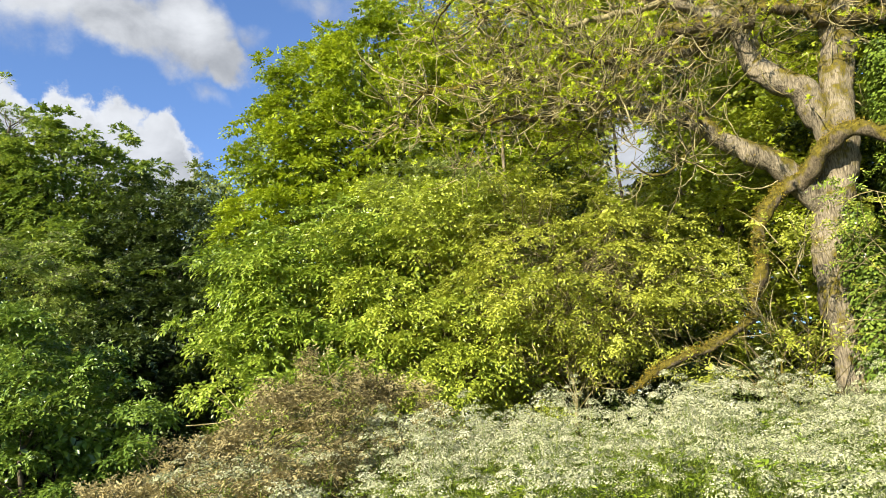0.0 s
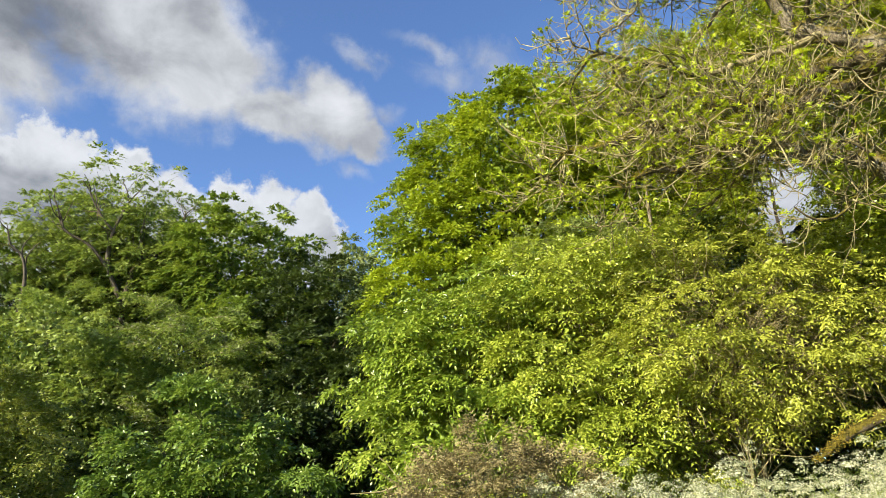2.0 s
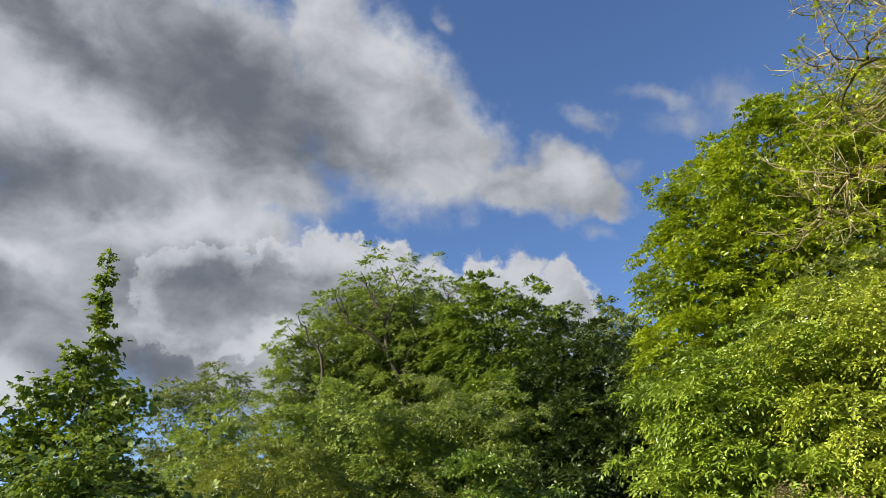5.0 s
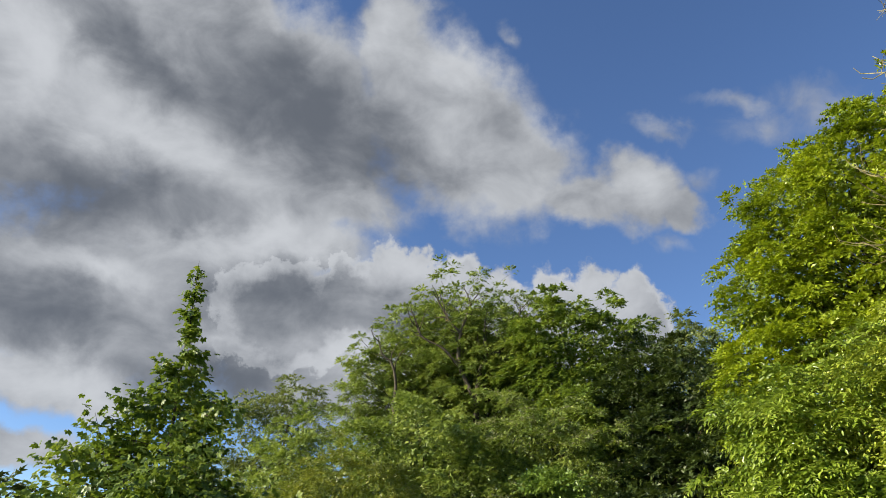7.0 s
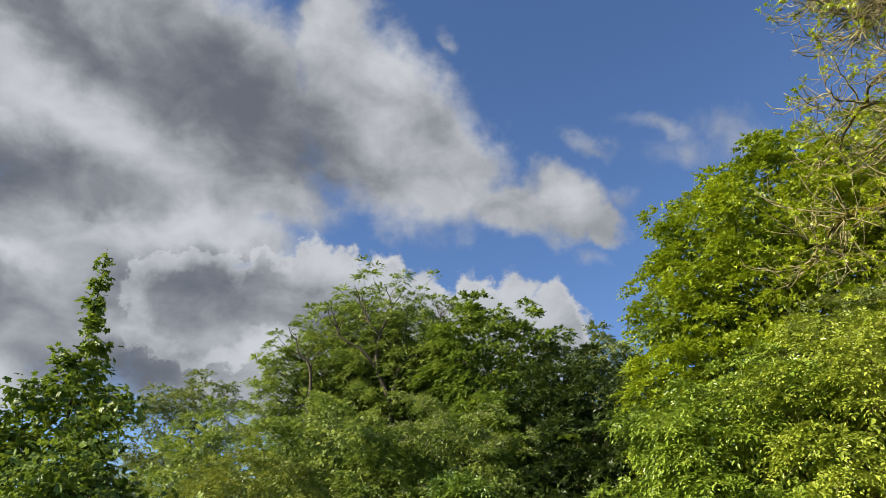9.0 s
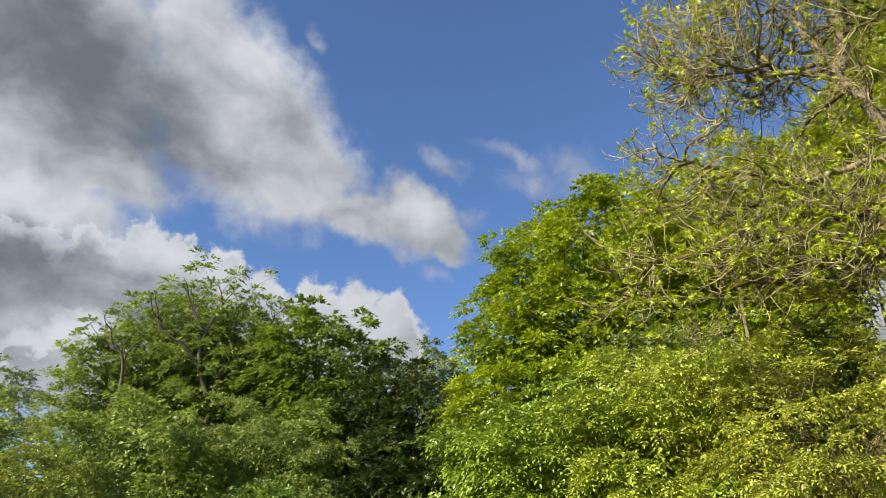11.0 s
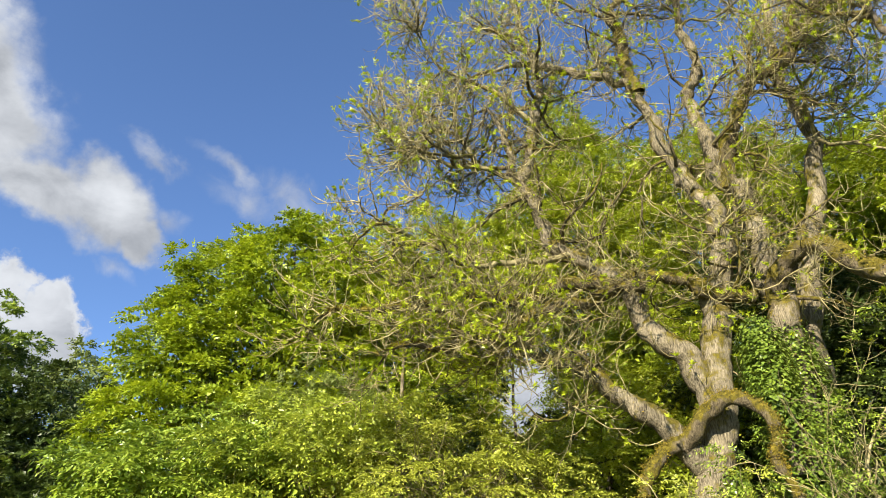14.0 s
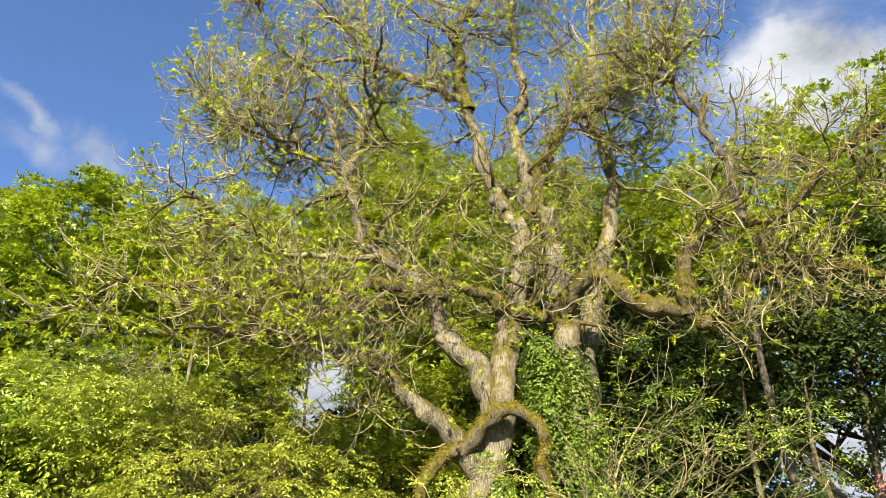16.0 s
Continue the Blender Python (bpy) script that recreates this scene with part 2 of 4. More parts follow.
LEAF_ELDER = leaf_material("elder_leaf", (0.08, 0.13, 0.016), (0.215, 0.30, 0.030), (0.43, 0.50, 0.09), 0.40, 0.28)
LEAF_BUSH = leaf_material("layered_bush_leaf", (0.05, 0.095, 0.014), (0.125, 0.20, 0.028), (0.28, 0.37, 0.06), 0.38)
LEAF_GREY = leaf_material("grey_green_leaf", (0.10, 0.14, 0.03), (0.17, 0.21, 0.05), (0.26, 0.29, 0.08), 0.38, 0.5)
LEAF_GOLD = leaf_material("yellow_green_leaf", (0.09, 0.125, 0.018), (0.18, 0.215, 0.03), (0.32, 0.33, 0.055))
MOSS = leaf_material("moss_tuft", (0.05, 0.04, 0.004), (0.19, 0.145, 0.010), (0.37, 0.28, 0.022), 0.3, 0.9, 3.0)
LEAF_IVY = leaf_material("glossy_ivy_leaf", (0.05, 0.09, 0.012), (0.13, 0.19, 0.024), (0.28, 0.35, 0.06), 0.25, 0.28)
LEAF_TUFT = leaf_material("young_ash_leaf", (0.19, 0.25, 0.012), (0.34, 0.41, 0.018), (0.50, 0.54, 0.035), 0.45)
LEAF_BROWN = leaf_material("withered_brown_leaf", (0.10, 0.082, 0.03), (0.25, 0.21, 0.085), (0.42, 0.36, 0.16), 0.25, 0.7)
LEAF_HERB = leaf_material("meadow_herb_leaf", (0.08, 0.13, 0.010), (0.16, 0.23, 0.016), (0.27, 0.33, 0.03), 0.35)
GRASS = leaf_material("grass_blade", (0.08, 0.13, 0.012), (0.16, 0.22, 0.022), (0.28, 0.32, 0.05), 0.35)
PETAL_PINK = leaf_material("pink_blossom", (0.45, 0.12, 0.12), (0.60, 0.22, 0.20), (0.7, 0.35, 0.3), 0.25, 0.6)
PETAL_CREAM = leaf_material("cream_blossom", (0.20, 0.23, 0.09), (0.32, 0.33, 0.16), (0.50, 0.49, 0.30), 0.25, 0.6)
UMBEL = leaf_material("white_umbel", (0.16, 0.19, 0.075), (0.35, 0.36, 0.205), (0.58, 0.57, 0.42), 0.35, 0.7, 2.5)
BARK_ASH = bark_material("grey_ash_bark", (0.04, 0.032, 0.02), (0.33, 0.28, 0.19), 0.50, (26, 26, 3.2), 1.0)
BARK_MOSS = bark_material("mossy_bark", (0.035, 0.027, 0.015), (0.20, 0.16, 0.10), 0.80, (22, 22, 5), 1.0)
BARK_TWIG = bark_material("pale_twig_bark", (0.06, 0.05, 0.022), (0.42, 0.36, 0.185), 0.22, (3, 3, 3), 0.2)
BARK_DARK = bark_material("dark_bark", (0.035, 0.028, 0.02), (0.12, 0.10, 0.075), 0.2)


def ground_material():
    m, nt, N, K = material("meadow_soil")
    n1, n2 = noise_of(N, K, 0.6, 6), noise_of(N, K, 25, 6, 0.7)
    f = math_of(N, K, "ADD", math_of(N, K, "MULTIPLY", n1, 0.6), math_of(N, K, "MULTIPLY", n2, 0.4))
    p, out, b = N("ShaderNodeBsdfPrincipled"), N("ShaderNodeOutputMaterial"), N("ShaderNodeBump")
    K(ramp(N, K, f, [(0.3, (0.025, 0.04, 0.010)), (0.5, (0.05, 0.085, 0.015)), (0.7, (0.09, 0.12, 0.03))]), p.inputs["Base Color"])
    p.inputs["Roughness"].default_value = 0.95
    K(n2, b.inputs["Height"])
    b.inputs["Distance"].default_value = 0.05
    K(b.outputs[0], p.inputs["Normal"]), K(p.outputs[0], out.inputs[0])
    return m


SOIL = ground_material()

# ---------------------------------------------------------------- mesh helpers
rng = np.random.default_rng(7)
UP = np.array([0.0, 0.0, 1.0])


def unit(v):
    return v / np.maximum(np.linalg.norm(v, axis=-1, keepdims=True), 1e-9)


def mesh_np(name, verts, faces, mat, parent=None, label="", kind="", smooth=False):
    """One mesh object from vertex and face arrays, under its thing."""
    me = bpy.data.meshes.new(name)
    verts, faces = np.asarray(verts, np.float32), np.asarray(faces, np.int32)
    nf, k = faces.shape
    me.vertices.add(len(verts)), me.loops.add(nf * k), me.polygons.add(nf)
    me.vertices.foreach_set("co", verts.ravel())
    me.loops.foreach_set("vertex_index", faces.ravel())
    me.polygons.foreach_set("loop_start", np.arange(0, nf * k, k, dtype=np.int32))
    if smooth:
        me.polygons.foreach_set("use_smooth", np.ones(nf, bool))
    me.materials.append(mat)
    me.update(calc_edges=True)
    ob = new(name, me)
    ob.parent = parent
    return tagged(ob, label=label, kind=kind)


def thing(name, label, category, place=(0, 0, 0), group=""):
    ob = new(name)
    ob.empty_display_size = 0.2
    return tagged(ob, label=label, category=category, group=group)


def ground_z(x, y):
    """The meadow rises gently to the right and away."""
    x, y = np.asarray(x, float), np.asarray(y, float)
    return 3.2 * np.tanh(0.09 * x / 3.2) + 1.5 * np.tanh(0.03 * y / 1.5)


def gz(x, y):
    return float(ground_z(x, y))


def site(az, dist):
    v = bearing(az)
    x, y = v.x * dist, v.y * dist
    return np.array([x, y, gz(x, y)])


def join(sets):
    """Joins (verts, faces) pairs."""
    vs, fs, n = [], [], 0
    for v, f in sets:
        vs.append(v), fs.append(f + n)
        n += len(v)
    return np.concatenate(vs), np.concatenate(fs)


def blades(P, D, U, L, W, fold=0.22, wide_at=0.45, simple=False):
    """Folded pointed leaves: base points, directions, upper sides, lengths and widths."""
    n = len(P)
    D = unit(D)
    S = unit(np.cross(D, U))
    U = np.cross(S, D)
    L, W = np.broadcast_to(L, n)[:, None], np.broadcast_to(W, n)[:, None]
    if simple:
        v = np.stack([P + S * W * 0.5, P + D * L, P - S * W * 0.5], 1).reshape(-1, 3)
        return v, np.arange(3 * n).reshape(-1, 3)
    mid = P + D * L * wide_at + U * W * fold
    v = np.stack([P, mid + S * W / 2, P + D * L - U * L * 0.12, mid - S * W / 2], 1).reshape(-1, 3)
    i = np.arange(n)[:, None] * 4
    f = np.stack([i + [0, 1, 2], i + [0, 2, 3]], 1).reshape(-1, 3)
    return v, f


def sprays(P, D, U, length, pairs, L, W, droop=0.25, angle=55, jitter=0.25, simple=False):
    """Twigs or leaf stalks with leaves in pairs on both sides and one at the tip."""
    n = len(P)
    D, length = unit(D), np.broadcast_to(length, n)[:, None]
    S = unit(np.cross(D, U))
    U = np.cross(S, D)
    c, s = math.cos(radians(angle)), math.sin(radians(angle))
    out = []
    for j in range(pairs + 1):
        k = (j + 0.6) / (pairs + 0.6)
        base = P + D * length * k - UP * length * droop * k * k
        fall = unit(D - UP * 2 * droop * k)
        size = (0.75 + 0.25 * math.sin(math.pi * k)) * rng.uniform(0.75, 1.2, n)
        for side in ((0,) if j == pairs else (-1, 1)):
            way = fall if side == 0 else fall * c + S * side * s
            way = way + rng.normal(0, jitter, (n, 3))
            out.append(blades(base, way, U + rng.normal(0, jitter, (n, 3)), L * size, W * size, simple=simple))
    return join(out)


def tubes(paths, radii, sides=5):
    """Round tubes along many paths of equal point count: (n, k, 3) and (n, k)."""
    n, k, _ = paths.shape
    tan = unit(np.gradient(paths, axis=1))
    ref = np.where(np.abs(tan[:, :1, 2:3]) > 0.9, np.array([1.0, 0, 0]), UP)
    a = unit(np.cross(tan, ref))
    b = np.cross(tan, a)
    ang = np.arange(sides) * 2 * math.pi / sides
    ring = a[:, :, None] * np.cos(ang)[:, None] + b[:, :, None] * np.sin(ang)[:, None]
    v = (paths[:, :, None] + ring * radii[:, :, None, None]).reshape(-1, 3)
    i, j, s = np.meshgrid(np.arange(n), np.arange(k - 1), np.arange(sides), indexing="ij")
    base, nxt = (i * k + j) * sides, (s + 1) % sides
    f = np.stack([base + s, base + nxt, base + sides + nxt, base + sides + s], -1).reshape(-1, 4)
    return v, f


def smooth_path(points, count):
    """A Catmull-Rom path of count points through a few places."""
    p = np.asarray(points, float)
    p = np.vstack([2 * p[0] - p[1], p, 2 * p[-1] - p[-2]])
    t = np.linspace(0, len(p) - 3 - 1e-6, count)
    i, u = t.astype(int), (t % 1)[:, None]
    a, b, c, d = p[i], p[i + 1], p[i + 2], p[i + 3]
    return 0.5 * (2 * b + (c - a) * u + (2 * a - 5 * b + 4 * c - d) * u**2 + (3 * b - a - 3 * c + d) * u**3)


def limb_mesh(points, r0, r1, count=56, sides=14, rough=0.12, flare=0.0, stray=1.0):
    """A gnarled limb: tapered, with uneven girth and a wandering line."""
    path = smooth_path(points, count)
    bend = np.array([noise.noise_vector(Vector(p * 0.9)) for p in path])
    if count > 30:
        bend = bend + 0.5 * np.array([noise.noise_vector(Vector(p * 2.6)) for p in path])
    path = path + bend * stray * (0.07 + r0 * 0.5) * np.sin(np.linspace(0, math.pi, count))[:, None]
    t = np.linspace(0, 1, count)
    r = r0 + (r1 - r0) * t**0.85
    r = r * (1 + flare * np.exp(-t * 9))
    if r1 < 0.1:
        r = r * np.clip((1 - t) * 8, 0.12, 1) ** 0.6
    v, f = tubes(path[None], r[None], sides)
    for i in range(len(v)):
        c = path[i // sides]
        k = noise.noise(Vector(v[i] * 1.6)) + 0.6 * noise.noise(Vector(v[i] * 5)) + 0.35 * noise.noise(Vector(v[i] * [14, 14, 6]))
        v[i] = c + (v[i] - c) * (1 + rough * 2.2 * k)
    return v, f, path, r


def rand_dirs(n):
    return unit(rng.normal(0, 1, (n, 3)))


def grow(parents, count, length, r0, r1, spread=0.9, out_bias=0.35, start=0.25, sag=0.25, lift=0.45, k=7, wander=0.22, hub=(12.0, 8.9), curl=0.0, follow=0.7):
    """Side shoots along the parents: they leave at an angle, sag, and turn up at the tip. Returns paths and radii."""
    par = np.repeat(np.arange(len(parents)), count)
    n = len(par)
    t = rng.uniform(start, 1.0, n)
    kk = parents.shape[1]
    i = np.minimum((t * (kk - 1)).astype(int), kk - 2)
    u = (t * (kk - 1) - i)[:, None]
    P = parents[par, i] * (1 - u) + parents[par, i + 1] * u
    tan = unit(parents[par, i + 1] - parents[par, i])
    out = P - [*hub, 0]
    out[:, 2] = 0
    d = unit(tan * follow + rand_dirs(n) * spread + unit(out) * out_bias)
    ln = (length[par] if isinstance(length, np.ndarray) else length) * rng.uniform(0.55, 1.3, n) * (1.15 - 0.45 * t)
    bow = rand_dirs(n) * [0.6, 0.6, 1] * curl * rng.uniform(0.3, 1.4, (n, 1))
    pts = [P]
    for s in range(1, k):
        w = s / (k - 1)
        d = unit(d + np.cross(bow, d) + rng.normal(0, wander, (n, 3)) + UP * (lift * w - sag * (1 - w)))
        pts.append(pts[-1] + d * (ln / (k - 1))[:, None])
    r = np.linspace(0, 1, k)[None] * (r1 - r0) + r0
    return np.stack(pts, 1), np.repeat(r, n, 0) * (ln / ln.mean()).clip(0.5, 1.3)[:, None] * rng.uniform(0.8, 1.2, (n, 1))


# ---------------------------------------------------------------- trees and shrubs
def crown_places(lobes, density, shell=(0.72, 1.02), lump=0.18, keep=0.8, floor=0.3):
    """Clump centres and outward ways on a crown made of rounded lobes (x, y, z, rx, ry, rz)."""
    cs, ds = [], []
    lobes = np.asarray(lobes, float)
    for i, lb in enumerate(lobes):
        c, r = lb[:3], lb[3:]
        area = 4 * math.pi * ((r[0] * r[1]) ** 1.6 / 3 + (r[0] * r[2]) ** 1.6 / 3 + (r[1] * r[2]) ** 1.6 / 3) ** (1 / 1.6)
        n = int(area * density)
        d = rand_dirs(n)
        bump = np.array([noise.noise(Vector(x * 2.2 + i * 7.1)) for x in d])
        p = c + d * r * (rng.uniform(*shell, n) * (1 + lump * 2 * bump))[:, None]
        ok = p[:, 2] > ground_z(p[:, 0], p[:, 1]) + floor
        for j, other in enumerate(lobes):
            if j != i:
                ok &= (((p - other[:3]) / other[3:]) ** 2).sum(1) > keep**2
        cs.append(p[ok]), ds.append(unit(d[ok] / r))
    return np.concatenate(cs), np.concatenate(ds)


def clump_sprays(C, O, per, radius, flat=0.6, up=0.55, spread=1.0):
    """Stalk starts and ways of the sprays in each clump: a flattened dome, open below."""
    n = len(C)
    c, o = np.repeat(C, per, 0), np.repeat(O, per, 0)
    d = rand_dirs(n * per) * spread + o * 0.55 + UP * up
    d = unit(d)
    size = np.repeat(rng.uniform(0.6, 1.25, n), per)[:, None] * radius
    p = c + d * [1, 1, flat] * size * rng.uniform(0.25, 1, (n * per, 1)) ** 0.6
    way = d * [1, 1, 0.35] + o * 0.3 - UP * 0.15 + rng.normal(0, 0.25, (n * per, 3))
    return p, way


def plant(name, label, category, base, lobes, leaf, bark, density=1.1, per=22, radius=0.55, length=0.3, pairs=3, L=0.09, W=0.045,
          trunk=0.18, flat=0.6, droop=0.3, group="", stems=1, shell=(0.72, 1.02), keep=0.8, lump=0.18, limbs=0.22, up=0.55, blossom=None, angle=55, shoots=0, sag=0.4, simple=False, core=0.0):
    """A tree or shrub: tapered stems, limbs that reach for the leaf clumps, and a crown of leaf sprays."""
    th = thing(name, label, category, group=group)
    lobes = np.asarray(lobes, float)
    C, O = crown_places(lobes, density, shell, lump, keep)
    P, D = clump_sprays(C, O, per, radius, flat, up)
    U = UP + rng.normal(0, 0.45, P.shape) + 0.35 * np.array(bearing(SUN_AZ, SUN_EL))
    v, f = sprays(P, D, U, length * rng.uniform(0.7, 1.3, len(P)), pairs, L, W, droop, angle, simple=simple)
    if core:  # older, larger leaves fill the inside of the crown
        inner = []
        for lb in lobes:
            n = int(100 * core * (lb[3] * lb[5] + lb[4] * lb[5]) / (L * W * 60))
            p = lb[:3] + rand_dirs(n) * lb[3:] * rng.uniform(0.2, 0.78, (n, 1))
            p = p[p[:, 2] > ground_z(p[:, 0], p[:, 1]) + 0.3]
            inner.append(blades(p, rand_dirs(len(p)) - UP * 0.3, UP + rng.normal(0, 0.7, p.shape), L * rng.uniform(1.3, 1.9, len(p)), W * rng.uniform(1.5, 2.2, len(p))))
        v, f = join([(v, f)] + inner)
    mesh_np("crown", v, f, leaf, th, kind="stuff")
    if blossom:
        mat, share, size = blossom
        top = O[:, 2] > 0.2
        pick = np.repeat(top, per) & (rng.random(len(P)) < share)
        b = P[pick] + UP * 0.12
        k = 7
        bb = np.repeat(b, k, 0) + rng.normal(0, size * 0.9, (len(b) * k, 3)) * [1, 1, 0.35]
        vb, fb = blades(bb, rand_dirs(len(bb)) * [1, 1, 0.3], UP + rng.normal(0, 0.3, bb.shape), size, size)
        mesh_np("blossom", vb, fb, mat, th, "flat clusters of small blossom", kind="stuff")
    base = np.asarray(base, float)
    heart = lobes[:, :3].mean(0)
    top = lobes[np.argmax(lobes[:, 2] + lobes[:, 5])]
    axes = []
    for s in range(stems):
        off = rng.normal(0, 0.35, 3) * [1, 1, 0] * (stems > 1)
        goal = top[:3] + [0, 0, top[5] * 0.5] if s == 0 else lobes[rng.integers(len(lobes)), :3]
        pts = [base + off - [0, 0, 0.15], base + off * 1.4 + (goal - base) * [0.12, 0.12, 0.33] + rng.normal(0, 0.15, 3),
               base + (goal - base) * [0.5, 0.5, 0.66] + rng.normal(0, 0.2, 3), goal]
        v, f, path, r = limb_mesh(pts, trunk * (1 if s == 0 else 0.7), trunk * 0.2, 18, 8, flare=0.5)
        mesh_np("trunk", v, f, bark, th, smooth=True)
        axes.append((path, r))
    pick = rng.random(len(C)) < limbs
    goals = C[pick] - O[pick] * 0.1
    if len(goals):
        which = rng.integers(0, len(axes), len(goals))
        paths, radii = [], []
        t = np.linspace(0, 1, 5)[:, None]
        for g, w in zip(goals, which):
            path, r = axes[w]
            want = g[2] - np.linalg.norm((g - heart)[:2]) * 0.6 - 0.3
            k = int(np.clip(np.searchsorted(path[:, 2], want), 2, len(path) - 2))
            a = path[max(1, k - rng.integers(0, 4))]
            mid = (a + g) / 2 + [0, 0, 0.12 * np.linalg.norm(g - a)] + rng.normal(0, 0.1, 3) * np.linalg.norm(g - a) ** 0.8
            paths.append((1 - t) ** 2 * a + 2 * t * (1 - t) * mid + t * t * g)
            r0 = min(r[k] * 0.4, 0.008 + 0.009 * np.linalg.norm(g - a))
            radii.append(np.linspace(r0, 0.006, 5))
        v, f = tubes(np.array(paths), np.array(radii), 3)
        mesh_np("branchwork", v, f, bark, th, kind="stuff", smooth=True)
        if shoots:
            b, r = grow(np.array(paths), shoots, 1.1, 0.009, 0.004, spread=0.9, out_bias=0.5, start=0.4, sag=sag, lift=0.1, k=6, hub=base[:2])
            mesh_np("twigwork", *tubes(b, r, 3), BARK_TWIG, th, "fine pale twigs", kind="stuff", smooth=True)
    return th


def around(az, dist, z, r_az, r_depth, r_z):
    """A crown lobe at a heading and distance from the path's start, z above the eye's footing; radii in metres."""
    v = bearing(az)
    return (v.x * dist, v.y * dist, z, r_az, r_depth, r_z)

# ---------------------------------------------------------------- ground
def make_ground():
    ring = np.concatenate([[0.0], np.geomspace(0.6, 40, 60), np.geomspace(48, 3500, 16)])
    ang = np.linspace(0, 2 * math.pi, 96, endpoint=False)
    x, y = (ring[:, None] * np.cos(ang)).ravel(), (ring[:, None] * np.sin(ang)).ravel()
    z = ground_z(x, y) + np.array([0.05 * noise.noise(Vector((a * 0.9, b * 0.9, 0))) for a, b in zip(x, y)])
    i, j = np.meshgrid(np.arange(len(ring) - 1), np.arange(96), indexing="ij")
    k = (j + 1) % 96
    f = np.stack([i * 96 + j, (i + 1) * 96 + j, (i + 1) * 96 + k, i * 96 + k], -1).reshape(-1, 4)
    ob = mesh_np("ground", np.stack([x, y, z], -1), f, SOIL, smooth=True)
    tagged(ob, "gently rising green meadow ground under grass", "ground", kind="structure")


make_ground()

# ---------------------------------------------------------------- far trees beyond the dip
plant("tall_tree", "tall airy green tree with an open rounded crown", "tree", site(17, 36),
      [around(17.2, 36, 14.6, 3.0, 2.6, 3.9), around(21, 36, 12.8, 2.6, 2.4, 3.5), around(24.3, 36, 11.2, 1.9, 1.8, 3.2),
       around(12.6, 36, 13.6, 2.8, 2.6, 3.8), around(14.8, 36, 12.0, 2.4, 2.2, 3.4), around(19, 36, 10.5, 3.4, 2.6, 3.4), around(17, 36.5, 7.5, 5.5, 3.4, 3.6), around(10.2, 36, 12.0, 2.0, 2.0, 3.4), around(18.6, 33.9, 12.0, 1.4, 0.9, 2.0), around(15.8, 33.4, 13.4, 1.5, 0.9, 2.3), around(13.0, 33.2, 12.6, 1.5, 0.9, 2.2), around(16.6, 33.2, 10.2, 1.9, 0.9, 1.5), around(12.4, 33.0, 9.8, 1.6, 0.9, 1.5)],
      LEAF_GREEN, BARK_DARK, density=2.5, per=20, radius=0.42, length=0.28, pairs=4, L=0.108, W=0.062, trunk=0.26, lump=0.3, simple=True, flat=0.45, core=0.12, limbs=0.5, keep=0.35, shell=(0.35, 1.03))
tall = bpy.data.objects["tall_tree"]
ways = []
for r0, way in ((0.16, ((15.3, 11.0), (15.2, 15.2), (14.8, 17.1), (14.4, 18.0), (14.6, 20.0), (14.4, 22.0))), (0.13, ((15.4, 14.6), (16.8, 18.0), (16.6, 19.8), (16.1, 21.7), (15.4, 23.0))), (0.09, ((16.7, 17.3), (18.3, 18.9), (20.1, 19.8), (20.8, 21.4))),
                (0.10, ((22.0, 12.0), (22.1, 16.0), (22.4, 17.4), (23.3, 18.1), (23.8, 19.6))), (0.09, ((14.4, 18.2), (12.9, 18.9), (11.6, 21.4), (11.4, 22.2))), (0.07, ((16.5, 19.9), (18.0, 21.4), (18.6, 22.4)))):
    v, f, line, r = limb_mesh([(*site(az, 33.1)[:2], 1.7 + 33.1 * math.tan(radians(el))) for az, el in way], r0, 0.03, 24, 7)
    mesh_np("limb", v, f, BARK_DARK, tall, "dark bare limb", smooth=True)
    ways.append(smooth_path(line, 20))
b, r = grow(np.stack(ways), 8, 1.3, 0.03, 0.012, spread=0.8, start=0.3, sag=0.0, lift=0.3, k=7, hub=site(16, 32.6)[:2])
mesh_np("branchwork", *tubes(b, r, 4), BARK_DARK, tall, kind="stuff", smooth=True)
plant("broad_tree", "dense dark green broadleaved tree", "tree", site(5.5, 33),
      [around(8, 33, 12.0, 2.5, 2.5, 3.6), around(4.2, 33, 11.3, 2.2, 2.2, 3.7), around(5.5, 32, 6, 4.0, 4.0, 5.0)],
      LEAF_SYCAMORE, BARK_DARK, density=1.7, per=28, radius=0.62, length=0.32, pairs=3, L=0.17, W=0.115, trunk=0.3, simple=True, flat=0.5, core=0.6, lump=0.3, shell=(0.62, 1.02))
plant("pale_tree", "distant pale green tree behind darker ones", "tree", site(-1.5, 45),
      [around(-2.4, 45, 15.6, 1.7, 1.9, 3.0), around(-1.8, 45, 12.0, 2.4, 2.4, 3.4), around(0.5, 43, 8, 4.0, 4.0, 5.0), around(-5, 45, 9, 4.0, 4.0, 5.0)],
      LEAF_GREY, BARK_DARK, density=0.56, per=35, radius=0.9, length=0.55, pairs=3, L=0.228, W=0.141, trunk=0.25, simple=True, core=0.5)
plant("slender_tree", "thin-crowned grey-green tree with dark bare limbs", "tree", site(31.5, 40),
      [around(30, 40, 10.2, 2.0, 2.0, 2.6), around(33, 40, 9.4, 1.6, 1.6, 2.2), around(31.5, 40, 5.5, 4.0, 3.0, 3.2)],
      LEAF_GREY, BARK_DARK, density=1.9, per=24, radius=0.55, length=0.3, pairs=3, L=0.125, W=0.07, trunk=0.22, lump=0.16, simple=True, core=0.3)
